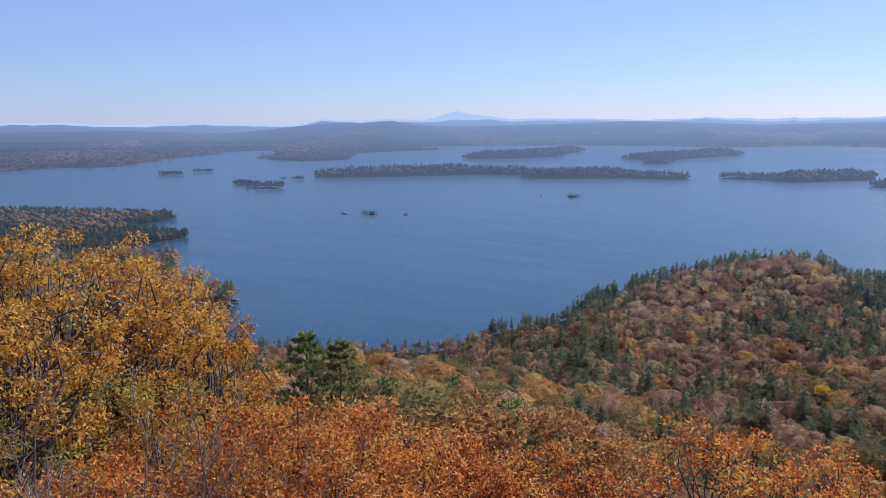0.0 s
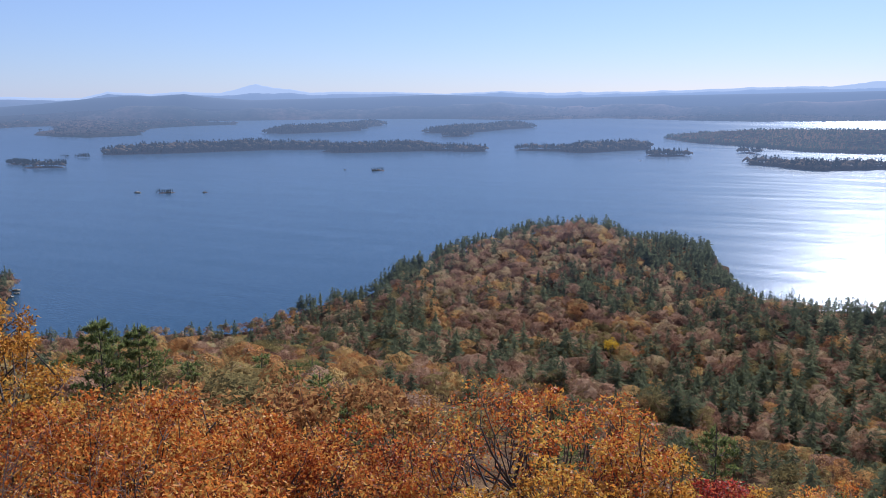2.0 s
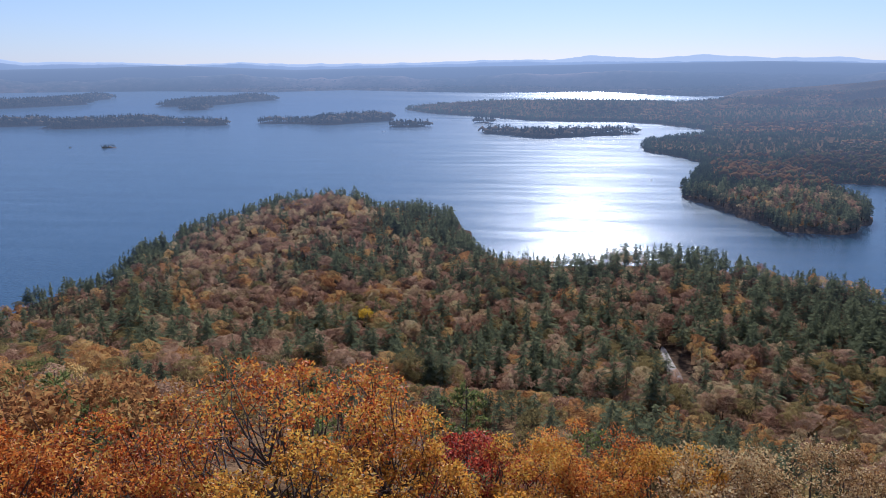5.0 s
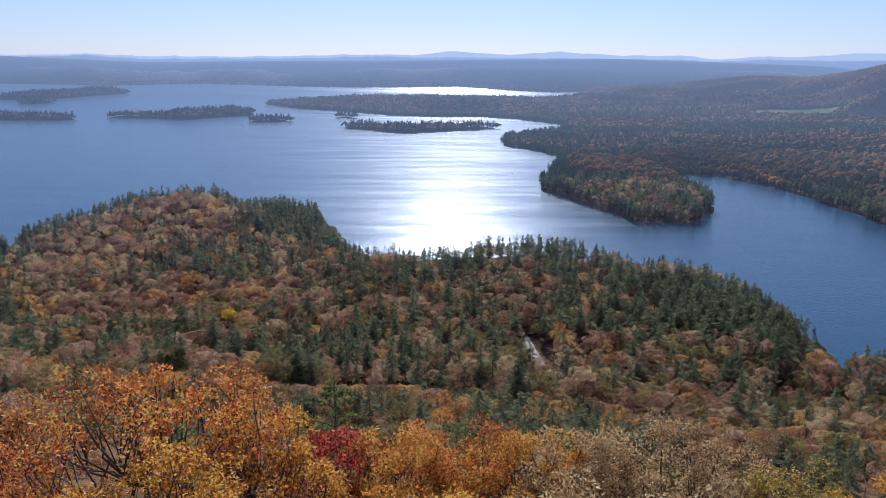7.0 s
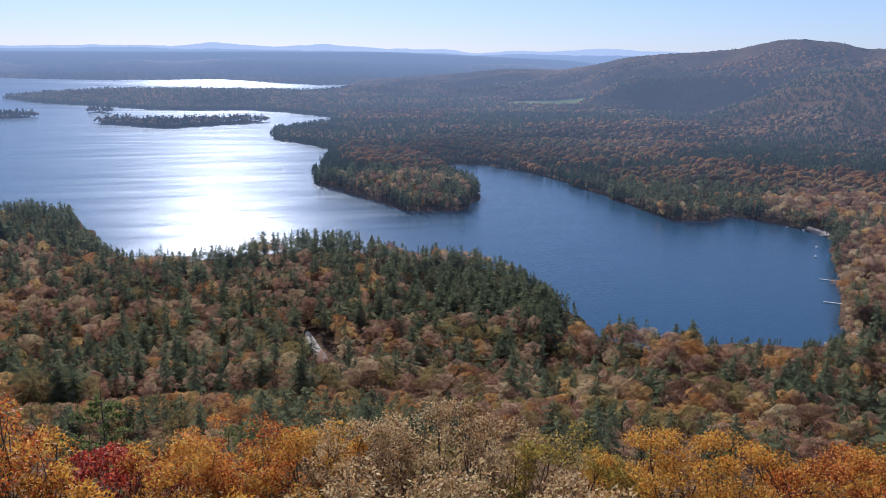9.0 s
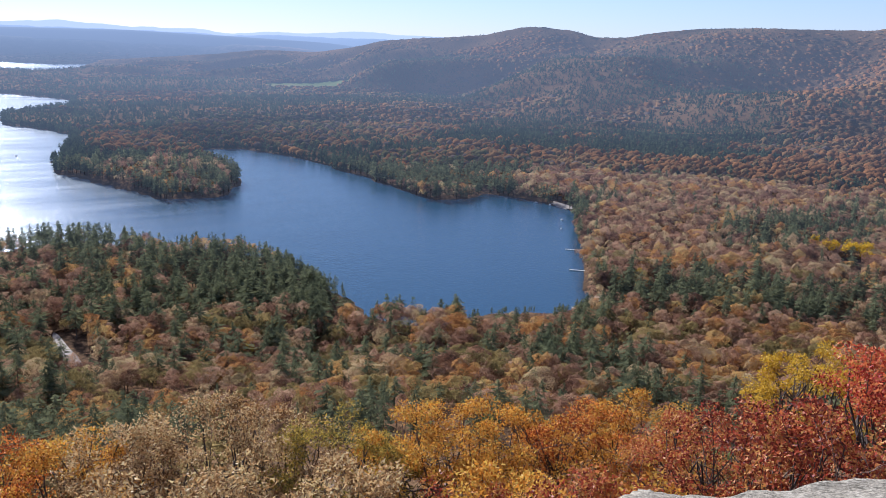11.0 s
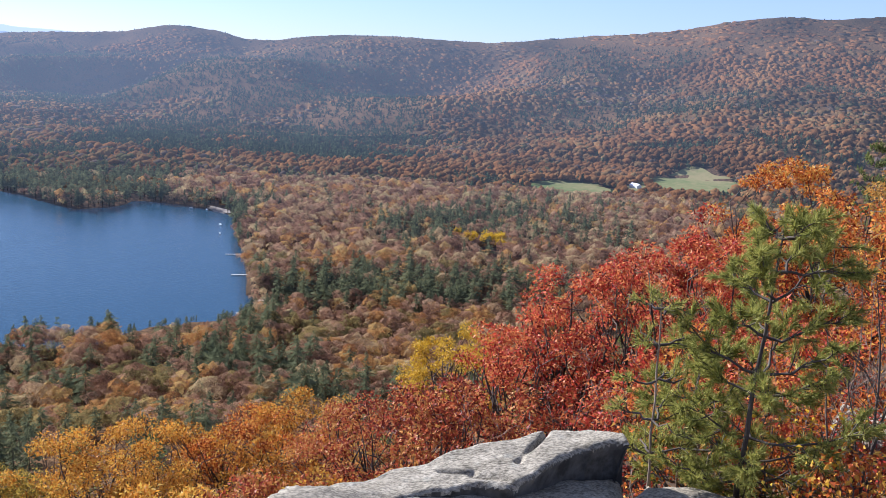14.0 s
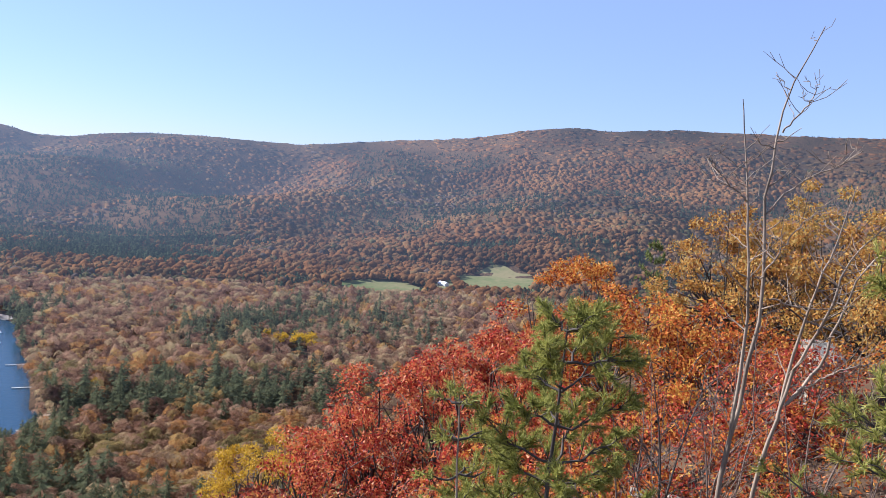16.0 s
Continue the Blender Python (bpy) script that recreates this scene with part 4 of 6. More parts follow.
def limb_path(g, a, b, bend, n=5):
    a, b = np.asarray(a, float), np.asarray(b, float)
    t = np.linspace(0, 1, n)[:, None]
    side = g.normal(size=3) * bend * np.linalg.norm(b - a)
    return a + (b - a) * t + side * np.sin(t * math.pi) + g.normal(size=(n, 3)) * bend * 0.12 * np.linalg.norm(b - a) * (t > 0) * (t < 1)


def join(pieces):
    vs, fs, o = [], [], 0
    for v, f in pieces:
        vs.append(v)
        fs.append(f + o)
        o += len(v)
    return np.concatenate(vs), np.concatenate(fs)


def leaves(g, at, length, width, out=None, droop=0.25, small=False):
    """One folded leaf at each place: four corners, bent along the middle."""
    n = len(at)
    d = g.normal(size=(n, 3))
    if out is not None:
        d = d * 0.9 + out
    d[:, 2] -= droop
    d /= np.linalg.norm(d, axis=1)[:, None]
    s = np.cross(d, g.normal(size=(n, 3)))
    s /= np.linalg.norm(s, axis=1)[:, None]
    nrm = np.cross(d, s)
    ln = (length * g.uniform(0.7, 1.25, n))[:, None]
    w = (width * g.uniform(0.7, 1.25, n))[:, None]
    lift = nrm * w * g.uniform(0.1, 0.5, (n, 1))
    mid = at + d * ln * 0.52
    if small:
        v = np.stack([at + s * w * 0.45, at - s * w * 0.45 + lift * 0.5, at + d * ln], 1).reshape(-1, 3)
        return v, np.arange(3 * n).reshape(-1, 3)
    v = np.stack([at, mid + s * w * 0.5 + lift, at + d * ln, mid - s * w * 0.5 + lift], 1).reshape(-1, 3)
    return v, np.arange(4 * n).reshape(-1, 4)


def leafy_tree(name, az, d, top_el, wide, high, n_leaves, leaf, leaf_m, bark, label, seed, category="tree", group="", heads=34, base=None):
    """A broad-leaved tree near by: a trunk that forks, limbs, twigs, and leaves in tufts at their ends."""
    g = rnd(seed)
    x, y = spot(az, d)
    top = EYE_Z + d * math.tan(radians(top_el))
    z0 = ground_at(x, y) - 0.15
    cz = top - high * 0.5 - z0
    ob = thing(name, x, y, z0, label, category, group)
    # tufts: mostly on the outside of the crown, more on top
    dirs = g.normal(size=(heads, 3))
    dirs[:, 2] = dirs[:, 2] * 0.8 + 0.25
    dirs /= np.linalg.norm(dirs, axis=1)[:, None]
    rad = g.uniform(0.35, 1.0, (heads, 1)) ** 0.45
    tuft = dirs * rad * (wide * 0.46, wide * 0.46, high * 0.44) + (0, 0, cz)
    fork = np.array([g.normal() * 0.05 * wide, g.normal() * 0.05 * wide, max(0.25 * cz, cz - high * 0.55)])
    r0 = 0.009 * (cz + high) + 0.007 * wide
    part("trunk", mesh_of("trunk", *tube(limb_path(g, (0, 0, -0.3), fork, 0.05), np.linspace(r0, r0 * 0.75, 5), 7), [bark], smooth=True), ob)
    mains = 5
    order = np.argsort(np.arctan2(tuft[:, 1], tuft[:, 0]) + g.normal(size=heads) * 0.25)
    for grp in np.array_split(order, mains):
        if not len(grp):
            continue
        c = tuft[grp].mean(0)
        elbow = fork + (c - fork) * 0.62
        pieces = [tube(limb_path(g, fork, elbow, 0.2, 6), np.linspace(r0 * 0.55, r0 * 0.3, 6), 6)]
        for k in grp:
            pieces.append(tube(limb_path(g, elbow, tuft[k], 0.2, 4), np.linspace(r0 * 0.26, r0 * 0.06, 4), 4))
            if d < 9:
                tip = tuft[k] + np.clip(g.normal(size=3), -1, 1) * min(wide * 0.06, 0.25)
                pieces.append(tube(limb_path(g, elbow + (tuft[k] - elbow) * g.uniform(0.5, 0.95), tip, 0.15, 4), np.linspace(r0 * 0.1, r0 * 0.03, 4), 3))
        part("limb", mesh_of("limb", *join(pieces), [bark], smooth=True), ob)
    per = n_leaves // heads
    size = wide / math.sqrt(heads) * 0.66
    ctr = np.repeat(tuft, per, 0)
    off = g.normal(size=(len(ctr), 3))
    off = off / np.linalg.norm(off, axis=1)[:, None] * g.uniform(0.1, 1, (len(ctr), 1)) ** 0.5 * size * (1, 1, 0.7) * np.repeat(g.uniform(0.7, 1.25, (heads, 1)), per, 0)
    part("crown", mesh_of("crown", *leaves(g, ctr + off, leaf, leaf * 0.62, off / size, 0.25, d > 5.5), [leaf_m]), ob)
    return ob


def near_leaf(name, cols, gloss=0.07):
    return leaf_mat(name, cols, 1.2, 0.38, 0.5, gloss=gloss)


N_GOLD = near_leaf("oak_leaves_gold", [(0.2, 0.08, 0.016), (0.5, 0.205, 0.026), (0.68, 0.315, 0.042), (0.56, 0.35, 0.06)])
N_ORANGE = near_leaf("oak_leaves_orange", [(0.19, 0.042, 0.014), (0.5, 0.135, 0.024), (0.66, 0.235, 0.04), (0.6, 0.34, 0.07)])
N_RUST = near_leaf("oak_leaves_rust", [(0.16, 0.034, 0.013), (0.43, 0.096, 0.024), (0.6, 0.18, 0.036), (0.6, 0.33, 0.055)])
N_BROWN = near_leaf("oak_leaves_brown", [(0.22, 0.09, 0.03), (0.45, 0.21, 0.045), (0.57, 0.3, 0.06), (0.42, 0.28, 0.08)])
N_TAN = near_leaf("oak_leaves_tan", [(0.16, 0.085, 0.034), (0.39, 0.225, 0.088), (0.55, 0.36, 0.16), (0.54, 0.41, 0.19)])
N_RED = near_leaf("maple_leaves_red", [(0.13, 0.018, 0.012), (0.38, 0.042, 0.027), (0.53, 0.085, 0.042), (0.6, 0.22, 0.07)], 0.14)
N_WINE = near_leaf("leaves_wine", [(0.13, 0.026, 0.016), (0.33, 0.06, 0.032), (0.47, 0.13, 0.045), (0.52, 0.26, 0.07)], 0.14)
N_YELLOW = near_leaf("birch_leaves_yellow", [(0.36, 0.2, 0.015), (0.55, 0.33, 0.02), (0.6, 0.39, 0.045)])
N_OLIVE = near_leaf("oak_leaves_olive", [(0.13, 0.11, 0.03), (0.31, 0.23, 0.045), (0.5, 0.34, 0.055)])

OAKS = "autumn trees on the summit slope"
_seed = [700]


def oak(az, d, top, wide, high, mat, words, dense=1.0, leaf=0.06, kind="oak_tree", cat="oak tree"):
    _seed[0] += 1
    n = int(410 * wide * high * dense * (0.115 / leaf) ** 1.6)
    heads = int(18 + 5.5 * wide * high)
    return leafy_tree(kind, az, d, top, wide, high, n, leaf, mat, BARK, words, _seed[0], cat, OAKS, heads)


oak(-26, 19, -4.9, 8.6, 6.6, N_GOLD, "tall golden oak with broad crown and dark limbs", 0.85, 0.085)
oak(-19.2, 16, -10.2, 5.2, 4.6, N_GOLD, "golden oak leaning over the lake slope", 0.85, 0.075)
oak(-31.5, 13, -7.5, 6, 5.5, N_GOLD, "golden oak with dark forked limbs", 0.8, 0.075)
oak(-23, 12, -15.5, 5, 3.6, N_OLIVE, "olive and gold oak below the summit", 0.7)
oak(-17.2, 11, -18.0, 4.6, 3, N_ORANGE, "orange oak scrub on the summit slope")
oak(-24.5, 9.5, -20.5, 4, 3, N_ORANGE, "orange oak scrub on the summit slope")
oak(-10, 11, -18.4, 4.4, 3, N_ORANGE, "orange oak scrub on the summit slope")
oak(-4.5, 10.5, -19.6, 4.2, 3, N_ORANGE, "orange and rust oak on the summit slope")
oak(1, 10, -21.4, 3.4, 2.6, N_ORANGE, "orange and rust oak on the summit slope")
oak(5.5, 11.5, -21.8, 3.2, 2.4, N_RUST, "rust-red oak scrub on the summit slope")
oak(10, 12, -23.8, 2.6, 2.2, N_RUST, "rust-red oak scrub on the summit slope", 0.8)
oak(-14, 7.5, -24, 3.0, 2.2, N_ORANGE, "low orange oak close under the lookout")
oak(-5, 7.5, -24.5, 3.0, 2.2, N_ORANGE, "low orange oak close under the lookout")
oak(18.6, 11, -18.6, 3.7, 3.6, N_RUST, "broad rust and gold oak with dark forked limbs", 0.62)
oak(24.6, 11.4, -20.0, 2.5, 3.0, N_RUST, "rust and gold oak with bare forked limbs", 0.62)
oak(27.2, 12, -22.2, 2.4, 2.6, N_GOLD, "gold oak with dark limbs", 0.8)
oak(20, 8.5, -25, 2.6, 2, N_GOLD, "low gold oak close under the lookout", 0.8)
oak(29.5, 10.5, -25.6, 1.9, 1.8, N_GOLD, "low gold oak scrub")
oak(33, 12.2, -24.7, 2.2, 2.1, N_RED, "crimson maple shrub among golden oaks", 1.2, 0.06, "maple_shrub", "maple shrub")
oak(37, 12, -24.8, 2.4, 2.4, N_GOLD, "golden oak with dense crown", 1.1, 0.048)
oak(42, 12.5, -23.9, 2.9, 2.6, N_ORANGE, "orange-gold oak with dense crown", 1.1, 0.048)
oak(47, 12, -24.6, 2.5, 2.4, N_GOLD, "golden oak with dense crown", 1.1, 0.048)
oak(51.2, 12, -24.2, 2.4, 2.4, N_TAN, "tan-yellow oak with dense crown", 1.1, 0.048)
oak(56, 12, -23.6, 2.9, 2.7, N_TAN, "tan-yellow oak with dense crown", 1.1, 0.048)
oak(61, 12.5, -24.6, 2.6, 2.4, N_TAN, "tan-brown oak with dense crown", 1.1, 0.048)
oak(65.8, 12, -24.6, 2.6, 2.4, N_OLIVE, "olive and gold oak with dense crown", 1.1, 0.048)
oak(70.5, 12, -24.4, 2.5, 2.4, N_GOLD, "golden oak with dense crown", 1.1, 0.048)
oak(75, 12.5, -24.0, 2.5, 2.4, N_GOLD, "golden oak with dense crown", 1.1, 0.048)
oak(79.4, 13, -23.8, 2.6, 2.6, N_GOLD, "golden oak with dense crown", 1.1, 0.048)
oak(84, 13.5, -23.3, 2.4, 2.5, N_ORANGE, "orange-gold oak with dense crown", 1.1, 0.048)
oak(88, 14, -22.4, 2.9, 2.9, N_GOLD, "golden oak with dense crown", 1.1, 0.048)
oak(92, 12.5, -22.6, 2.6, 2.6, N_WINE, "wine-red oak with dense crown", 1.1, 0.048)
for az, mat, words in ((40, N_GOLD, "golden"), (49, N_TAN, "tan"), (58, N_TAN, "tan"), (67, N_TAN, "tan"), (79, N_GOLD, "golden"), (90, N_GOLD, "golden")):
    oak(az, 8.6, -28.2, 2.1, 1.8, mat, "low " + words + " oak scrub under the lookout", 1.1)
oak(75, 8.6, -29.6, 1.5, 1.2, N_WINE, "low crimson shrub under the lookout", 1.2, 0.055, "maple_shrub", "maple shrub")
oak(84.5, 8, -28.0, 1.7, 1.3, N_WINE, "low crimson shrub under the lookout", 1.2, 0.055, "maple_shrub", "maple shrub")
oak(95, 10.5, -21.2, 2.2, 2.6, N_WINE, "wine-red oak with bare lower limbs", 1.0)
oak(99.6, 9.8, -19.8, 2.4, 2.8, N_WINE, "wine-red oak with bare lower limbs", 0.9)
oak(98.3, 19, -17.2, 3.1, 3.0, N_YELLOW, "bright yellow birch on the slope", 1.1, 0.065, "birch_tree", "birch tree")
oak(103.8, 11.5, -14.2, 3.0, 3.8, N_RED, "bright red oak with glossy leaves", 0.8, 0.055)
oak(108.3, 12, -9.6, 3.1, 4.4, N_RED, "bright red oak with glossy leaves", 0.8, 0.055)
oak(112.2, 11.5, -8.6, 2.8, 4.2, N_RED, "bright red oak with glossy leaves", 0.8, 0.055)
oak(116, 12, -6.2, 3.0, 4.2, N_RED, "bright red oak with glossy leaves", 0.8, 0.055)
oak(119, 15, -3.4, 2.8, 3.6, N_ORANGE, "orange-gold oak on the rising slope")
oak(122.6, 12, -4.6, 3.0, 4.0, N_RUST, "rust-red oak on the rising slope", 0.9)
oak(129, 15, 2.0, 3.4, 4.6, N_BROWN, "brown-gold oak with dark limbs", 0.8)
oak(133.5, 15, 3.4, 3.8, 5.2, N_BROWN, "brown-gold oak with dark limbs", 0.8)
oak(139, 13, 3.0, 4.6, 5.2, N_BROWN, "brown-gold oak with dark limbs", 0.8)
oak(127, 11, -5.5, 2.6, 3.0, N_RUST, "rust-red oak on the rising slope", 0.9)
for az, d, top, w, h, mat in ((113, 7.6, -17, 2.0, 2.0, N_RED), (117.5, 7.8, -14, 2.2, 2.2, N_RUST), (121.5, 8, -11, 2.3, 2.4, N_RED), (126, 8, -10.5, 2.3, 2.4, N_RUST),
                              (130.5, 8.4, -9.5, 2.4, 2.4, N_RED), (135.5, 8.6, -9.5, 2.4, 2.2, N_RUST), (122, 6.2, -20, 1.6, 1.4, N_RUST), (127.5, 6.2, -20, 1.6, 1.4, N_RUST), (133, 6.5, -18, 1.7, 1.4, N_RED)):
    oak(az, d, top, w, h, mat, "red and orange oak scrub round the ledge", 0.66, 0.048, "oak_shrub", "oak shrub")
for az, d, top, w, h, mat in ((115, 5.9, -19.5, 1.4, 1.2, N_RUST), (119.5, 6.0, -17.5, 1.6, 1.4, N_RED), (124.5, 6.6, -15, 1.8, 1.6, N_RUST), (128.5, 7.0, -13, 2.0, 1.8, N_RED),
                              (133.5, 7.2, -12.5, 2.0, 1.7, N_RUST), (137.5, 7.0, -13, 2.0, 1.7, N_RED), (125.5, 4.7, -21, 1.0, 0.8, N_RUST), (129.8, 5.0, -19.5, 1.2, 0.9, N_RUST),
                              (134.2, 5.2, -18.5, 1.3, 0.9, N_BROWN), (138, 5.4, -17.5, 1.4, 1.0, N_RUST), (130.6, 9.0, -6.4, 2.0, 1.8, N_RUST), (133.2, 8.6, -7.4, 2.0, 1.8, N_RED), (136.4, 9.0, -6.4, 2.0, 1.8, N_ORANGE)):
    oak(az, d, top, w, h, mat, "red and brown scrub on the rocky slope", 0.42, 0.042, "oak_shrub", "oak shrub")
for az, d in ((116.5, 5.6), (121.2, 5.5), (123.5, 4.9)):
    oak(az, d, -19, 1.3, 1.0, N_YELLOW, "sparse yellow-leaved shrub beside the young pine", 0.05, 0.035, "birch_shrub", "birch shrub")


# ----------------------------------------------------- trees down the slope
def slope_broadleaf(seed, mat):
    """A broad-leaved tree some tens of metres off, one metre high: trunk with limbs, and a crown of leaf clumps."""
    g = rnd(seed)
    heads = 16
    d = g.normal(size=(heads, 3))
    d[:, 2] = np.abs(d[:, 2]) * 0.9 - 0.1
    d /= np.linalg.norm(d, axis=1)[:, None]
    tuft = d * g.uniform(0.6, 1.0, (heads, 1)) * (0.32, 0.32, 0.3) + (0, 0, 0.6)
    pieces = [tube(limb_path(g, (0, 0, -0.06), (0, 0, 0.45), 0.03), np.linspace(0.02, 0.012, 5), 5)]
    for k in range(heads):
        pieces.append(tube(limb_path(g, (0, 0, g.uniform(0.25, 0.45)), tuft[k], 0.1, 3), np.linspace(0.008, 0.002, 3), 3))
    per = 54
    ctr = np.repeat(tuft, per, 0)
    off = g.normal(size=(len(ctr), 3))
    off *= 0.13 / np.linalg.norm(off, axis=1)[:, None] * g.uniform(0.2, 1, (len(ctr), 1)) ** 0.4
    return mesh_of("trunk", *join(pieces), [BARK], smooth=True), mesh_of("crown", *leaves(g, ctr + off, 0.046, 0.042, off / 0.13, 0.25, True), [mat])


def pine_tree_meshes(seed, boughs, tufts, spread=0.25, bare=0.12, taper=0.65, per=4, needle=0.042):
    """A white pine, one metre high: well-spaced whorls of upswept boughs, each a flat fan of needle clumps."""
    g = rnd(seed)
    wood_, at, out = [tube(limb_path(g, (0, 0, -0.05), (0, 0, 0.98), 0.01, 7), np.linspace(0.014, 0.002, 7), 6)], [], []
    whorls = max(6, boughs // 5)
    for k in range(whorls * 5):
        s = (k // 5 + g.uniform(0, 0.25)) / whorls
        z = bare + (0.97 - bare) * s
        ln = spread * (1 - s) ** taper * g.uniform(0.6, 1.25) + 0.02
        a = k * 1.257 + (k // 5) * 0.6 + g.uniform(-0.3, 0.3)
        tip = np.array((ln * math.cos(a), ln * math.sin(a), z + ln * g.uniform(0.1, 0.4)))
        path = limb_path(g, (0, 0, z), tip, 0.05, 4)
        wood_.append(tube(path, np.linspace(0.005 * (1 - s) + 0.002, 0.001, 4), 3))
        side = np.array((-math.sin(a), math.cos(a), 0))
        for j in range(tufts):
            u = g.uniform(0.3, 1.05)
            c = np.array((0, 0, z)) + (tip - (0, 0, z)) * u + side * g.normal() * 0.24 * ln * (1.2 - u) + g.normal(size=3) * 0.006
            at.append(c)
            out.append((math.cos(a) * 0.9, math.sin(a) * 0.9, 0.55))
    at, out = np.repeat(np.array(at), per, 0), np.repeat(np.array(out), per, 0)
    return (mesh_of("trunk", *join(wood_), [BARK], smooth=True),
            mesh_of("crown", *leaves(g, at + g.normal(size=at.shape) * needle * 0.14, needle, needle / 3, out, 0.0, True), [N_PINE]))


N_PINE = leaf_mat("pine_needles_near", [(0.07, 0.085, 0.025), (0.145, 0.165, 0.045), (0.23, 0.24, 0.075)], 1.5, 0.45)


def tree_from(name, meshes, label, category, group):
    ob = thing(name, 0, 0, -500, label, category, group)
    part("trunk", meshes[0], ob)
    part("crown", meshes[1], ob)
    return ob


SLOPE = "trees down the mountain slope"
KINDS = [("pine_tree", pine_tree_meshes(900 + k, 44, 9), "dark green white pine on the slope below", "pine tree") for k in range(3)]
for k, (mat, words) in enumerate(((RUSSET, "russet-brown oak"), (ORANGE, "orange oak"), (OLIVE, "olive-green and gold oak"), (ORANGE, "orange maple"), (TAN, "tan-leaved beech"), (RUSSET, "brown oak"), (OLIVE, "green-gold maple"))):
    KINDS.append(("broadleaf_tree", slope_broadleaf(920 + k, mat), words + " on the slope below", "tree"))


def slope_trees():
    x, y, z, sd = scatter(26, 190, -31, 138, 52, 610)
    g = rnd(611)
    n = len(x)
    pine = g.uniform(0, 1, n) < 0.12
    size = np.where(pine, g.uniform(9, 15, n), g.uniform(6, 12, n))
    size, keep = under_view(x, y, z, size)
    keep &= EYE_Z - z - size < r_of(x, y) * np.tan(np.radians(2.5 - np.interp(np.degrees(np.arctan2(x, y)), LIMIT_AZ, LIMIT_EL)))
    order = np.argsort(np.hypot(x, y) + np.where(keep, 0, 1e6))[:min(int(keep.sum()), 286)]
    hue = 0.5 + 0.4 * wob(x, y, 45, 612) + g.normal(size=n) * 0.22
    first = {}
    for i in order:
        k = int(g.randint(0, 3)) if pine[i] else 3 + int(np.clip(hue[i] * 7, 0, 6.9))
        wide = size[i] * (1.0 if pine[i] else g.uniform(1.0, 1.3))
        m = Matrix.LocRotScale((x[i], y[i], z[i] - 0.2), Euler((0, 0, g.uniform(0, 6.28))), (wide, wide, size[i]))
        if k not in first:
            first[k] = tree_from(*KINDS[k], SLOPE)
            first[k].matrix_world = m
        else:
            ob = copy_thing(first[k], m)
            ob.matrix_basis = m


slope_trees()


def pine_at(az, d, top_el, wide, high, seed, label, boughs=70, tufts=20):
    x, y = spot(az, d)
    top = EYE_Z + d * math.tan(radians(top_el))
    ob = tree_from("pine_tree", pine_tree_meshes(seed, boughs, tufts, 0.44, taper=0.8, per=7, needle=0.027), label, "pine tree", "pines on the slope")
    ob.matrix_world = Matrix.LocRotScale((x, y, top - high), Euler((0, 0, seed)), (wide, wide, high))
    return ob


def grounded(az, d, top_el):
    x, y = spot(az, d)
    return EYE_Z + d * math.tan(radians(top_el)) - ground_at(x, y) + 0.3


pine_at(-9.8, 62, -13.6, 11, grounded(-9.8, 62, -13.8), 951, "tall green white pine with upswept boughs")
pine_at(-7.4, 64, -14.3, 10, grounded(-7.4, 64, -14.5), 952, "tall green white pine with upswept boughs")
pine_at(32.6, 48, -21.2, 10, grounded(32.6, 48, -21.2), 953, "small green pine among golden oaks", 50, 12)
for az, d, top in ((4.2, 78, -21.6), (6.4, 74, -21.0), (8.2, 80, -20.6), (10.3, 76, -21.2), (12.0, 82, -21.4)):
    pine_at(az, d, top, 8, grounded(az, d, top), 960 + int(az * 10), "small dark pine in a clump behind the oak scrub", 40, 9)
for k, (az, d, top) in enumerate(((68.9, 560, -16.8), (69.6, 552, -17.3), (70.8, 556, -17.0), (72.9, 560, -17.5), (73.9, 562, -17.1), (74.3, 556, -17.9), (0.9, 700, -14.55), (3.4, 735, -13.7), (5.6, 780, -12.95), (36.9, 850, -12.3), (36.3, 850, -12.6))):
    pine_at(az, d, top, 13, grounded(az, d, top), 1200 + k, "tall ragged white pine standing alone at the lake shore", 40, 6)
pine_at(123.5, 46, -1.8, 4.2, grounded(123.5, 46, -1.8), 954, "round-topped green pine on the hillside", 50, 12)


BRIGHT = slope_broadleaf(940, YELLOW)
for k, (x, y, high, wide) in enumerate(((858, -146, 19, 30), (868, -129, 17, 26), (876, -164, 16, 22), (905, -120, 14, 15), (846, -158, 15, 18), (238, 503, 14, 15), (411, 245, 11, 11), (700, 40, 11, 12))):
    ob = tree_from("broadleaf_tree", BRIGHT, "bright yellow tree standing out of the brown woods", "tree", "yellow trees in the valley")
    ob.matrix_world = Matrix.LocRotScale((x, y, ground_at(x, y) + 2.0), Euler((0, 0, k * 1.3)), (wide, wide, high * 1.25))


# -------------------------------------------------------- saplings by the ledge
def needle_tufts(g, tips, dirs, per, length):
    """A brush of needles round the last few centimetres of each twig."""
    at = np.repeat(np.array(tips), per, 0)
    d = np.repeat(np.array(dirs), per, 0)
    at = at - d * g.uniform(0, 0.07, (len(at), 1))
    n = len(at)
    w = d * 0.85 + g.normal(size=(n, 3)) * 0.52 + (0, 0, 0.12)
    w /= np.linalg.norm(w, axis=1)[:, None]
    s = np.cross(w, g.normal(size=(n, 3)))
    s /= np.linalg.norm(s, axis=1)[:, None]
    ln = length * g.uniform(0.7, 1.2, (n, 1))
    v = np.stack([at - s * 0.0028, at + s * 0.0028, at + w * ln], 1).reshape(-1, 3)
    return v, np.arange(3 * n).reshape(-1, 3)


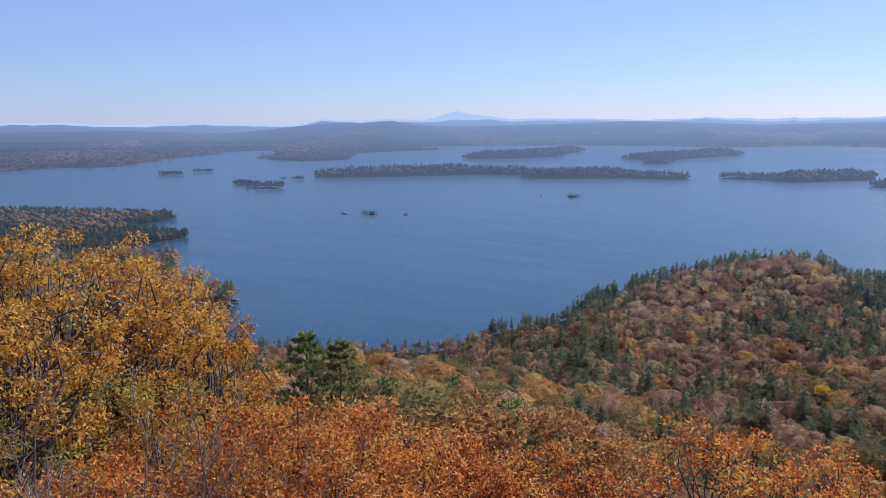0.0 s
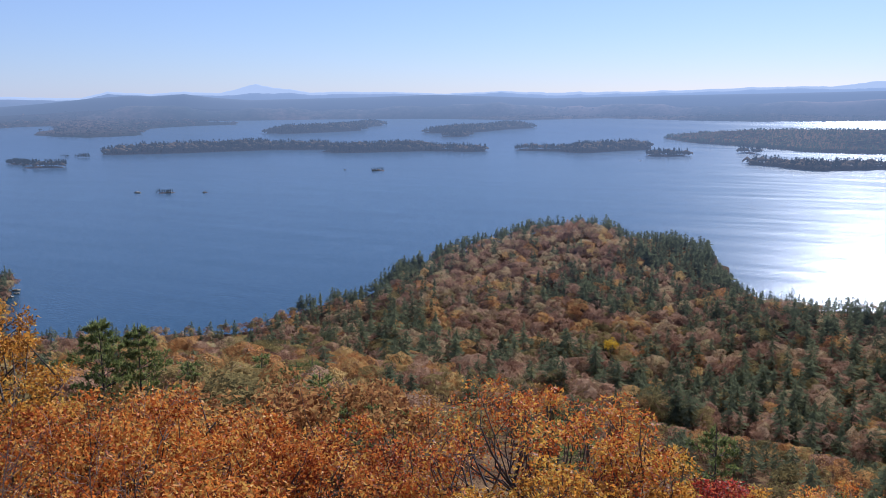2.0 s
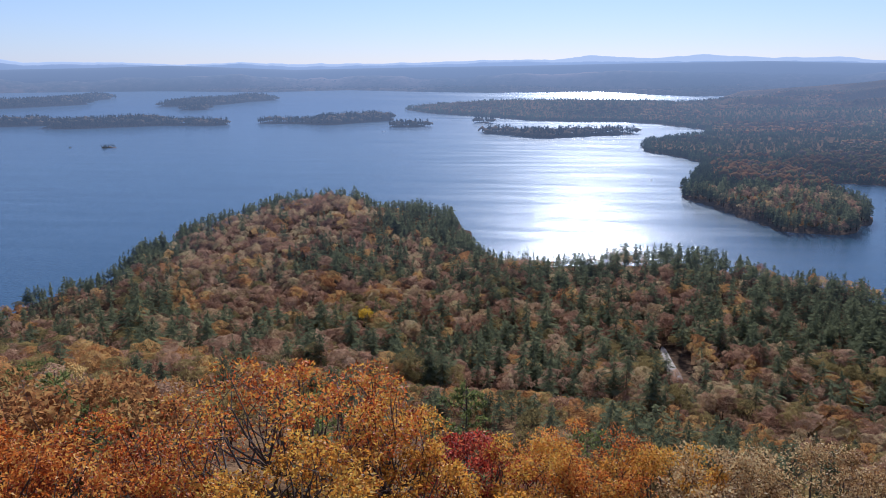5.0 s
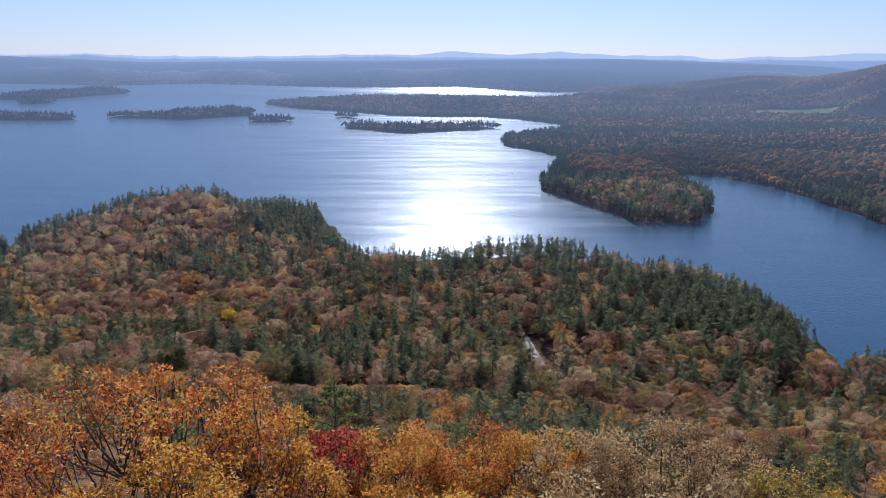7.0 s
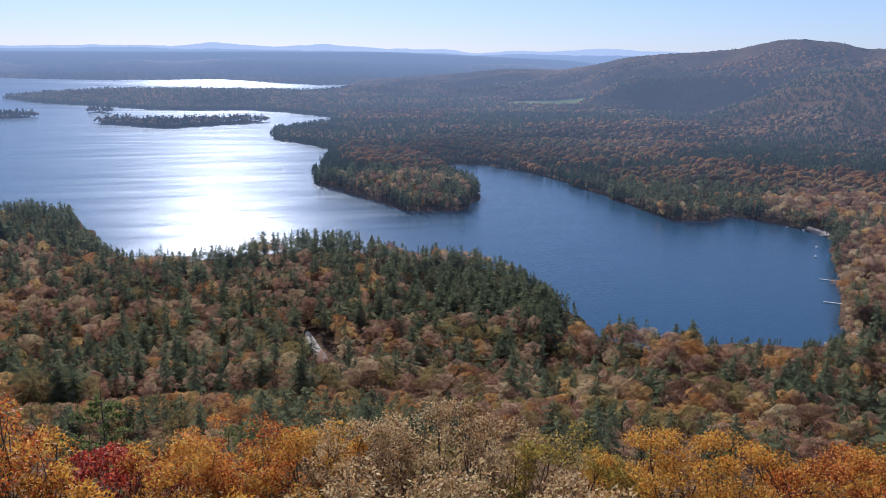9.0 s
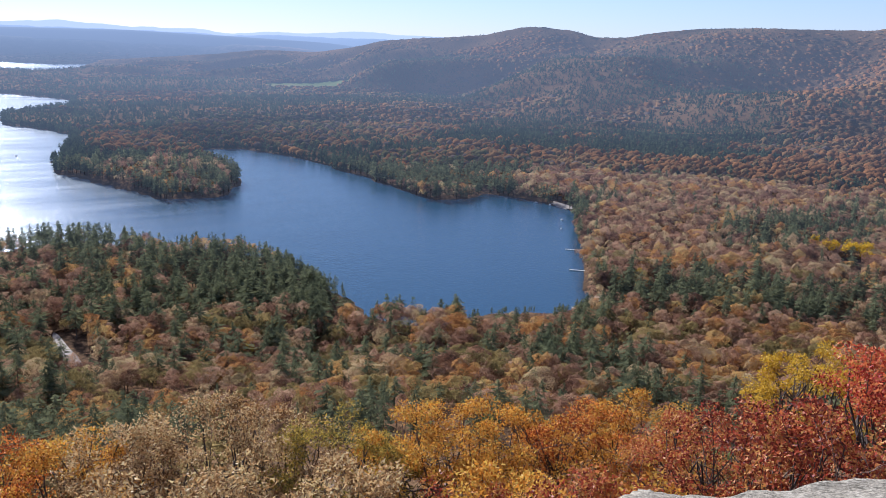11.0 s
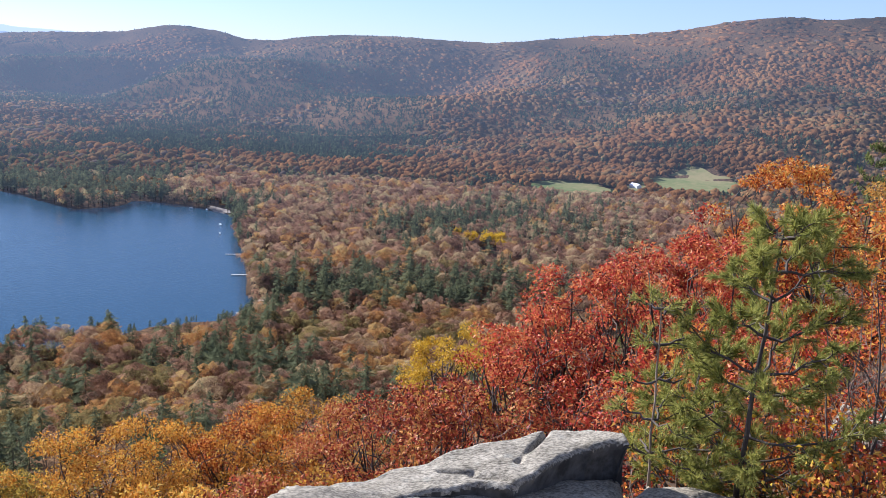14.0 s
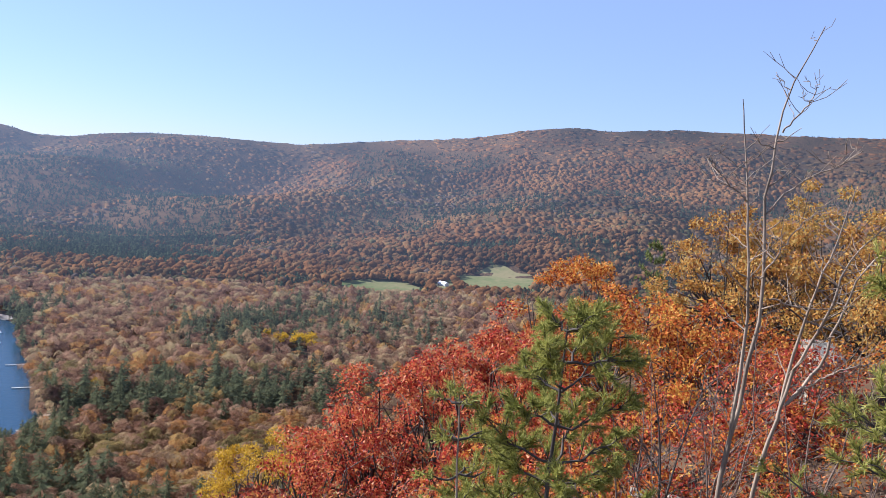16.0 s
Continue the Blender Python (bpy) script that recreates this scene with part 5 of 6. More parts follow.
def pine_sapling(az, d, base_z, high, reach, seed, label, whorls=7, low=0.15, per=48, lean=(0, 0), trunk_m=None, stout=0.024, arms=3, sub=8):
    """A young pine: bent boughs that turn up at their ends, with side twigs that each carry a few tufts."""
    g = rnd(seed)
    x, y = spot(az, d)
    ob = thing("pine_sapling", x, y, base_z, label, "pine sapling", "pine saplings by the ledge")
    top = np.array((lean[0], lean[1], high))
    path = limb_path(g, (0, 0, -0.3), top, 0.02, 9)
    part("trunk", mesh_of("trunk", *tube(path, np.linspace(stout, 0.005, 9), 7), [trunk_m or BARK], smooth=True), ob)
    tips, dirs = [top], [np.array((0, 0, 1.0))]
    for k in range(whorls):
        s = low + (0.95 - low) * (k + g.uniform(-0.25, 0.25)) / max(1, whorls - 1)
        s = min(max(s, low), 0.97)
        c = path[0] + (path[-1] - path[0]) * (s * high + 0.3) / (high + 0.3)
        for b in range(arms):
            a = b * 6.283 / arms + k * 0.9 + g.uniform(-0.6, 0.6)
            ln = reach * (1 - s) ** 0.42 * g.uniform(0.55, 1.2) + 0.08
            out, turn_up = np.array((math.cos(a), math.sin(a), g.uniform(-0.05, 0.3))), g.uniform(0.15, 0.5)
            t = np.linspace(0, 1, 6)[:, None]
            p = c + out * ln * t + np.array((0, 0, turn_up * ln)) * t ** 2 + g.normal(size=(6, 3)) * 0.012 * (t > 0)
            pieces = [tube(p, np.linspace(0.010, 0.0035, 6), 4)]
            tips.append(p[-1])
            dirs.append((p[-1] - p[-2]) / np.linalg.norm(p[-1] - p[-2]))
            for _ in range(sub):
                u = g.uniform(0.3, 0.97)
                q = p[int(u * 5)] + (p[int(u * 5) + 1] - p[int(u * 5)]) * (u * 5 % 1)
                d2 = out + g.normal(size=3) * 0.65 + (0, 0, 0.3)
                d2 /= np.linalg.norm(d2)
                e = q + d2 * (0.07 + ln * g.uniform(0.05, 0.22))
                pieces.append(tube(limb_path(g, q, e, 0.06, 3), np.linspace(0.005, 0.0028, 3), 3))
                tips.append(e)
                dirs.append(d2)
                for _ in range(2):
                    d3 = d2 + g.normal(size=3) * 0.55 + (0, 0, 0.25)
                    d3 /= np.linalg.norm(d3)
                    e3 = e - d2 * 0.03 + d3 * g.uniform(0.05, 0.1)
                    pieces.append(tube([e - d2 * 0.03, e3], [0.003, 0.0022], 3))
                    tips.append(e3)
                    dirs.append(d3)
            part("branch", mesh_of("branch", *join(pieces), [BARK], smooth=True), ob)
    part("needles", mesh_of("needles", *needle_tufts(g, tips, dirs, per, 0.058), [SAP_NEEDLE]), ob, "yellow-green needle tufts")
    return ob


SAP_NEEDLE = leaf_mat("sapling_needles", [(0.15, 0.16, 0.035), (0.29, 0.28, 0.055), (0.44, 0.4, 0.1)], 0.6, 0.35, 0.45)
pine_sapling(117.7, 5.1, 196.9, 2.36, 0.62, 960, "young green pine beside the granite ledge", 11, 0.12, 52, (-0.05, 0.03), None, 0.026, 3, 10)
pine_sapling(111.9, 5.0, 197.3, 1.4, 0.2, 961, "thin young pine with pale stem beside the ledge", 5, 0.3, 24, (0.06, 0.06), BARK_GREY, 0.011, 3, 2)
pine_sapling(114.2, 5.5, 196.9, 1.35, 0.4, 963, "low bushy young pine beside the granite ledge", 6, 0.15)
pine_sapling(139.6, 4.9, 197.5, 2.3, 0.8, 962, "bushy green pine on the rocky slope", 10, 0.1, 40)


def smooth_line(pts, n):
    """A line of n points that bends evenly through the given ones."""
    pts = np.asarray(pts, float)
    k = len(pts)
    t = np.linspace(0, k - 1, n)
    i = np.clip(t.astype(int), 0, k - 2)
    f = (t - i)[:, None]
    a, b, c, d = pts[np.maximum(i - 1, 0)], pts[i], pts[i + 1], pts[np.minimum(i + 2, k - 1)]
    return 0.5 * (2 * b + (c - a) * f + (2 * a - 5 * b + 4 * c - d) * f ** 2 + (3 * b - a - 3 * c + d) * f ** 3)


def forked_sapling(base, stems, seed, label, mat):
    """A leafless sapling whose stems and long limbs each run through a few points placed to fit the camera's view (way,
    height angle, distance), with short upturned twigs.
    """
    g = rnd(seed)
    az0, d0, z0 = base
    x, y = spot(az0, d0)
    ob = thing("bare_sapling", x, y, z0, label, "bare sapling")
    for pts, r in stems:
        line = smooth_line([toward(az, d, el, *base) for az, el, d in pts], 16) + g.normal(size=(16, 3)) * 0.006
        thick = np.linspace(r, max(0.0025, r * 0.16), 16)
        part("stem" if r > 0.012 else "limb", mesh_of("stem", *tube(line, thick, 7), [mat], smooth=True), ob)
        for _ in range(int(9 + 420 * r)):
            u = g.uniform(0.25, 0.99) * 14.9
            c = line[int(u)] + (line[int(u) + 1] - line[int(u)]) * (u % 1)
            a, ln = g.uniform(0, 6.28), g.uniform(0.08, 0.34) * (1.15 - u / 16)  + 0.05
            dr = np.array((math.cos(a), math.sin(a), g.uniform(0.1, 0.7)))
            t = np.linspace(0, 1, 5)[:, None]
            p = c + dr * ln * t + np.array((0, 0, 0.35 * ln)) * t ** 2 + g.normal(size=(5, 3)) * 0.008 * (t > 0)
            pieces = [tube(p, np.linspace(min(0.005, thick[int(u)] * 0.6), 0.0016, 5), 4)]
            for q in range(g.randint(0, 3)):
                d2 = dr * 0.6 + g.normal(size=3) * 0.45 + (0, 0, 0.4)
                pieces.append(tube([p[2 + q % 2], p[2 + q % 2] + d2 * ln * 0.35], [0.0024, 0.0014], 3))
            part("twig", mesh_of("twig", *join(pieces), [mat], smooth=True), ob)
    return ob


def bare_tree(name, az, d, base_z, stems, seed, label, mat, category="bare sapling", twigs=16, spread=0.35):
    """A leafless sapling: each stem bends up from the root, and carries side twigs that fork."""
    g = rnd(seed)
    x, y = spot(az, d)
    ob = thing(name, x, y, base_z, label, category)
    for (tx, ty, tz), r in stems:
        path = limb_path(g, (g.normal() * 0.03, g.normal() * 0.03, -0.2), (tx, ty, tz), 0.05, 10)
        part("stem", mesh_of("stem", *tube(path, np.linspace(r, r * 0.12, 10), 7), [mat], smooth=True), ob)
        for k in range(twigs):
            pieces = []
            s = g.uniform(0.3, 0.98)
            c = path[int(s * 9)] + (path[min(9, int(s * 9) + 1)] - path[int(s * 9)]) * (s * 9 % 1)
            a = g.uniform(0, 6.28)
            ln = spread * tz * (1.1 - s) * g.uniform(0.5, 1.3) + 0.1
            dr = np.array((math.cos(a), math.sin(a), g.uniform(0.5, 1.3)))
            dr /= np.linalg.norm(dr)
            p = limb_path(g, c, c + dr * ln, 0.08, 5)
            pieces.append(tube(p, np.linspace(r * 0.3 * (1.2 - s), 0.0018, 5), 4))
            for _ in range(3):
                u = g.randint(1, 4)
                d2 = dr + g.normal(size=3) * 0.5
                pieces.append(tube(limb_path(g, p[u], p[u] + d2 * ln * g.uniform(0.2, 0.45), 0.08, 4), np.linspace(0.003, 0.0012, 4), 3))
            part("twig", mesh_of("twig", *join(pieces), [mat], smooth=True), ob)
    return ob


def toward(az, d, el, az0, d0, z0):
    x, y = spot(az, d)
    x0, y0 = spot(az0, d0)
    return (x - x0, y - y0, EYE_Z + d * math.tan(radians(el)) - z0)


BARK_TWIG = bark_mat("bark_twigs", (0.1, 0.066, 0.047), (0.27, 0.19, 0.14), 9.0)
B0 = (127.9, 5.2, 197.9)
forked_sapling(B0, [([(127.8, -24, 5.2), (128.1, -17, 5.2), (128.6, -12, 5.2), (129.2, -6, 5.2), (128.8, 0, 5.25), (129, 4, 5.3), (129.6, 8, 5.35), (131, 11.7, 5.4)], 0.017),
                    ([(128.1, -17, 5.2), (128.5, -11, 5.15), (128.3, -5, 5.1), (127.8, 0, 5.1), (127.3, 4, 5.1), (126.8, 7.2, 5.1)], 0.0125),
                    ([(128.7, -0.5, 5.25), (130.2, 1.6, 5.3), (132.2, 3.0, 5.35), (133.8, 4.3, 5.4)], 0.006),
                    ([(127.7, 0.6, 5.1), (126.5, 1.6, 5.0), (125.2, 3.2, 4.95)], 0.006),
                    ([(129.3, 5.2, 5.3), (130.3, 6.6, 5.3), (131, 8.0, 5.3)], 0.006),
                    ([(129, -4.4, 5.2), (130.1, -2.0, 5.1), (131.6, 0.2, 5.1)], 0.006)], 970, "leafless grey sapling with forked twigs", BARK_GREY)
B1 = (129.9, 5.4, 197.9)
forked_sapling(B1, [([(129.8, -22, 5.4), (130.2, -17, 5.4), (130.9, -13, 5.4), (131.6, -8, 5.4), (132.2, -4.6, 5.4), (132.9, -2, 5.45), (133.8, 2.0, 5.5)], 0.016),
                    ([(130.9, -13, 5.4), (131.8, -9.4, 5.35), (133, -6, 5.3), (134, -2.5, 5.3), (136, 0.6, 5.3)], 0.0125),
                    ([(131.4, -12, 5.4), (132.8, -9.5, 5.45), (133.8, -6, 5.5), (134.8, -2.8, 5.5), (137.2, -0.6, 5.5)], 0.0122),
                    ([(131.9, -11.2, 5.4), (133.6, -9.8, 5.3), (135.4, -8.8, 5.3)], 0.007),
                    ([(129.5, -5.6, 5.3), (131.8, -5.9, 5.35), (134.6, -5.4, 5.4)], 0.006)], 971, "leafless grey sapling with several bent stems", BARK_GREY)
B2 = (-17.0, 6.2, 195.9)
bare_tree("bare_shrub", *B2, [(toward(-17.3, 6.2, -15.4, *B2), 0.016), (toward(-13.5, 6.2, -17.5, *B2), 0.01)], 972, "leafless dark shrub above the orange oaks", BARK_TWIG, "bare shrub", 24, 0.26)
B3 = (-22.0, 6.4, 195.9)
bare_tree("bare_shrub", *B3, [(toward(-25.5, 6.2, -15.5, *B3), 0.014), (toward(-20.5, 6.6, -15, *B3), 0.013), (toward(-28.5, 6.2, -16.5, *B3), 0.01)], 973, "leafless grey shrub with arching stems", BARK_GREY, "bare shrub", 26, 0.3)
B4 = (124.5, 5.6, 197.7)
bare_tree("bare_shrub", *B4, [(toward(123.0, 5.6, -10, *B4), 0.012), (toward(127.0, 5.8, -9, *B4), 0.012), (toward(121, 5.5, -14, *B4), 0.009)], 974, "leafless brown shrub among red oaks", BARK, "bare shrub", 12, 0.4)
B5 = (6.0, 11.0, 194.0)
bare_tree("bare_shrub", *B5, [(toward(3.2, 11, -18.6, *B5), 0.014)], 975, "thin leafless stem above the oaks", BARK, "bare shrub", 6, 0.15)

for k, (az, d, top, lean) in enumerate(((-26.5, 7.0, -15, 1.5), (-23.6, 6.0, -18, -2), (-19.0, 7.2, -15.5, 1.5), (-14.6, 6.6, -17, -1.5), (-10.5, 7.6, -17.2, 2), (-6.5, 8.0, -18.6, 1.5),
                                        (14.5, 9.0, -19.5, 1.5), (24.8, 9.0, -21.5, -1.5), (113.6, 6.2, -13, 1.5), (115.6, 5.6, -16, -1), (120.2, 6.6, -9, 2), (122.4, 5.8, -12, -2), (125.8, 6.0, -8, 2.5), (127.6, 5.6, -12, -1.5),
                                        (128.2, 6.8, -5, 1), (133.2, 6.2, -7, 2), (135.4, 5.8, -10, -2), (137.2, 6.4, -5, 1.5), (106.0, 7.5, -17, 2), (100.5, 8.0, -21, -2))):
    x, y = spot(az, d)
    at = (az, d, ground_at(x, y))
    bare_tree("bare_shrub", *at, [(toward(az + lean, d, top, *at), 0.011), (toward(az - lean, d + 0.2, top - 3, *at), 0.009), (toward(az + 2 * lean, d - 0.1, top - 5, *at), 0.007)], 1100 + k,
              "thin leafless brown shrub among the autumn oaks", BARK_TWIG, "bare shrub", 12, 0.3)


# ------------------------------------------------------------- granite ledge
def granite_mat():
    m, tr, bsdf = material("granite")
    pos = where(tr)
    a = node(tr, "ShaderNodeTexNoise", Scale=8.0, Detail=12.0, Roughness=0.78)
    b = node(tr, "ShaderNodeTexNoise", Scale=55.0, Detail=8.0, Roughness=0.75)
    c = node(tr, "ShaderNodeTexVoronoi", Scale=7.0)
    grainwise = tr.nodes.new("ShaderNodeMapping")      # the rock splits along one direction
    grainwise.inputs["Rotation"].default_value = (0, 0, radians(25))
    grainwise.inputs["Scale"].default_value = (1.7, 0.7, 1.0)
    tr.links.new(pos, grainwise.inputs[0])
    for n in (a, b):
        tr.links.new(grainwise.outputs[0], n.inputs["Vector"])
    tr.links.new(pos, c.inputs["Vector"])
    base = ramp(tr, [(0.33, (0.15, 0.128, 0.094)), (0.48, (0.31, 0.268, 0.2)), (0.64, (0.44, 0.385, 0.295))])
    tr.links.new(a.outputs["Fac"], base.inputs[0])
    grain = ramp(tr, [(0.4, (0.3, 0.29, 0.27)), (0.58, (1.3, 1.28, 1.24))])
    tr.links.new(b.outputs["Fac"], grain.inputs[0])
    mul = tr.nodes.new("ShaderNodeMix")
    mul.data_type, mul.blend_type = "RGBA", "MULTIPLY"
    mul.inputs["Factor"].default_value = 0.9
    tr.links.new(base.outputs[0], mul.inputs["A"])
    tr.links.new(grain.outputs[0], mul.inputs["B"])
    lich = ramp(tr, [(0.0, (1, 1, 1)), (0.16, (0.75, 0.8, 0.72)), (0.24, (0, 0, 0))])
    tr.links.new(c.outputs["Distance"], lich.inputs[0])
    mx = tr.nodes.new("ShaderNodeMix")
    mx.data_type = "RGBA"
    mx.inputs["B"].default_value = (0.42, 0.44, 0.38, 1)
    half = tr.nodes.new("ShaderNodeMath")
    half.operation = "MULTIPLY"
    half.inputs[1].default_value = 0.16
    tr.links.new(lich.outputs[0], half.inputs[0])
    tr.links.new(half.outputs[0], mx.inputs["Factor"])
    tr.links.new(mul.outputs["Result"], mx.inputs["A"])
    tr.links.new(mx.outputs["Result"], bsdf.inputs["Base Color"])
    bp = node(tr, "ShaderNodeBump", Strength=0.7, Distance=0.03)
    bp2 = node(tr, "ShaderNodeBump", Strength=0.8, Distance=0.008)
    tr.links.new(a.outputs["Fac"], bp.inputs["Height"])
    tr.links.new(b.outputs["Fac"], bp2.inputs["Height"])
    tr.links.new(bp.outputs[0], bp2.inputs["Normal"])
    tr.links.new(bp2.outputs[0], bsdf.inputs["Normal"])
    bsdf.inputs["Roughness"].default_value = 0.92
    bsdf.inputs["Specular IOR Level"].default_value = 0.15
    return m


GRANITE = granite_mat()
# darker granite tone, used only on the broken side of an overhanging slab
DARK_SIDE = ground_mat("granite_dark_side", [(0.35, (0.055, 0.049, 0.041)), (0.55, (0.16, 0.143, 0.12)), (0.7, (0.31, 0.28, 0.235))], 9.0)


def slab(name, outline, top_z, thick, seed, label, rough=0.03, round_=0.12, dip=(0, 0), cracks=(), edge=0.06, under=0.0):
    """A weathered sheet of rock: a fine grid over its outline, rounded at the rim, with swells, pits and open cracks."""
    xs, ys = [p[0] for p in outline], [p[1] for p in outline]
    step = 0.012 if under else (0.02 if thick < 1 else 0.03)
    gx_, gy_ = np.meshgrid(np.arange(min(xs) - 0.3, max(xs) + 0.3, step), np.arange(min(ys) - 0.3, max(ys) + 0.3, step))
    n, m = gx_.shape
    x, y = gx_.ravel(), gy_.ravel()
    fret = 0.004 if under else 0.012
    sd = inland(x + 0.03 * wob(x, y, 0.3, seed) + fret * wob(x, y, 0.07, seed + 11), y + 0.03 * wob(x, y, 0.3, seed + 1) + fret * wob(x, y, 0.07, seed + 12), outline)
    cx, cy = np.mean(xs), np.mean(ys)
    z = top_z + (x - cx) * dip[0] + (y - cy) * dip[1] + rough * (wob(x, y, 0.9, seed + 2) + 0.45 * wob(x, y, 0.3, seed + 3) + 0.25 * wob(x, y, 0.12, seed + 4) + 0.2 * np.abs(wob(x + y * 2.2, y * 0.5, 0.1, seed + 7)))
    for (ax, ay, bx, by, wd, dp) in cracks:
        s = np.clip(((x - ax) * (bx - ax) + (y - ay) * (by - ay)) / ((bx - ax) ** 2 + (by - ay) ** 2), 0, 1)
        dd = np.hypot(x - ax - s * (bx - ax) + 0.03 * wob(x, y, 0.3, seed + 5), y - ay - s * (by - ay) + 0.03 * wob(x, y, 0.3, seed + 6))
        z = z - dp * np.exp(-(dd / wd) ** 2)
    fall = np.clip(1 - sd / round_, 0, 1)
    skirt = 8.0 * step
    down = np.clip(-sd / skirt, 0, 1)
    z = z - edge * fall ** 2.2 - thick * down ** 1.3 - (0.006 if under else 0.03) * wob(x, y, 0.12, seed + 8) * (down > 0) * (down < 1)
    # past the rim the sheet turns down: its broken side stands under the rim, or leans in where the sheet overhangs
    ux, uy = np.gradient(sd.reshape(n, m), step, axis=1).ravel(), np.gradient(sd.reshape(n, m), step, axis=0).ravel()
    size_ = np.hypot(ux, uy) + 1e-6
    inward = np.where(sd < 0, -sd * 0.93 + under * down ** 0.8 + (0.006 if under else 0.02) * wob(x, y, 0.1, seed + 9) * down, 0.0)
    x, y = x + ux / size_ * inward, y + uy / size_ * inward
    i = np.arange((n - 1) * (m - 1))
    j = i // (m - 1) * m + i % (m - 1)
    f = np.stack([j, j + 1, j + m + 1, j + m], 1)
    f = f[(sd > -skirt)[f].any(1)]
    ob = new(name)
    ob.empty_display_size = 0.2
    ob.matrix_world = pose(cx, cy, top_z - thick)
    p = np.stack([x - cx, y - cy, z - top_z + thick], 1)
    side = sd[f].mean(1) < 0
    for piece, sel, mat in (("top", ~side, GRANITE), ("broken_side", side, DARK_SIDE if under else GRANITE)):
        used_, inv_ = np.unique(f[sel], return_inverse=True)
        part(piece, mesh_of(piece, p[used_], inv_.reshape(-1, 4), [mat], smooth=piece == "top"), ob, "dark broken rock edge" if under and piece != "top" else "")
    return tagged(ob, label, "rock ledge")


LOWER = [spot(79, 3.3), spot(87, 3.95), spot(95, 4.1), spot(101, 4.3), spot(105, 4.5), spot(108.6, 4.72), spot(109.8, 4.72), spot(110.4, 4.5), spot(111.4, 4.75), spot(114.6, 4.88), spot(119, 4.8), spot(124, 4.7), spot(128, 4.0),
         spot(150, 2.6), spot(190, 1.9), spot(245, 1.6), spot(300, 1.3), spot(345, 1.5), spot(25, 1.6), spot(55, 2.1), spot(70, 2.8)]
LOWER_MID = np.mean(LOWER, 0)
slab("granite_ledge", LOWER, 198.29 - 0.108 * LOWER_MID[0] + 0.07 * LOWER_MID[1], 1.2, 981, "grey-brown weathered granite summit ledge with pits and lichen", 0.024, 0.1, (-0.108, 0.07), [(*spot(96, 3.6), *spot(112, 4.2), 0.02, 0.04), (*spot(20, 1.5), *spot(130, 3.0), 0.03, 0.05)], 0.05)
UPPER = [spot(78, 3.3), spot(80, 3.66), spot(87.0, 4.09), spot(92.1, 4.21), spot(96.9, 4.38), spot(100.1, 4.54), spot(103.4, 4.72), spot(107.2, 4.84), spot(109.6, 4.8), spot(110.2, 4.66), spot(108.8, 4.64), spot(107.0, 4.55),
         spot(105.2, 4.36), spot(103.6, 4.19), spot(102.5, 4.06), spot(100.4, 4.09), spot(97, 3.99), spot(94.4, 3.92), spot(91.7, 3.78), spot(87, 3.8), spot(83, 3.4), spot(79, 3.05)]
slab("granite_slab", UPPER, 197.815, 0.5, 991, "flat grey granite slab with a dark broken edge", 0.012, 0.04, (0.0, -0.112),
     [(*spot(103.0, 4.32), *spot(104.6, 4.8), 0.013, 0.06), (*spot(97.3, 4.22), *spot(99.6, 4.24), 0.018, 0.035), (*spot(99.8, 4.2), *spot(102.6, 4.1), 0.025, 0.05)], 0.03, 0.07)
R2 = [spot(132.6, 9.8), spot(133.6, 9.6), spot(134.6, 9.7), spot(135.0, 10.0), spot(134.4, 10.4), spot(132.8, 10.3)]
slab("granite_ledge", R2, EYE_Z - 10.0 * math.tan(radians(8.3)), 0.8, 1001, "pale granite outcrop among the red oaks", 0.03, 0.12, (0.22, 0.1), (), 0.05)
R3 = [spot(122, 6.3), spot(127, 6.2), spot(127.5, 6.9), spot(123, 7.1)]
slab("granite_ledge", R3, EYE_Z - 6.5 * math.tan(radians(19.9)), 0.5, 1011, "grey granite outcrop behind young pine", 0.04, 0.15)


# --------------------------------------------------- meadows, road, farm, shore
def plain_mat(name, col, rough=0.6, grain=3.0):
    m, tr, bsdf = material(name)
    n1 = node(tr, "ShaderNodeTexNoise", Scale=grain, Detail=5.0)
    tr.links.new(where(tr), n1.inputs["Vector"])
    r = ramp(tr, [(0.3, tuple(c * 0.78 for c in col)), (0.7, tuple(min(1, c * 1.1) for c in col))])
    tr.links.new(n1.outputs["Fac"], r.inputs[0])
    tr.links.new(r.outputs[0], bsdf.inputs["Base Color"])
    bsdf.inputs["Roughness"].default_value = rough
    return m


LITTER = plain_mat("leaf_litter", (0.26, 0.17, 0.1), 0.95, 0.6)
WHITE = plain_mat("white_paint", (0.8, 0.79, 0.76))
ROOF = plain_mat("grey_roof", (0.3, 0.3, 0.31))
PLANK = plain_mat("weathered_planks", (0.5, 0.46, 0.4), 0.8)
DARK_PANE = plain_mat("dark_glass", (0.03, 0.035, 0.04), 0.15)
HULL = plain_mat("white_hull", (0.75, 0.75, 0.74), 0.3)


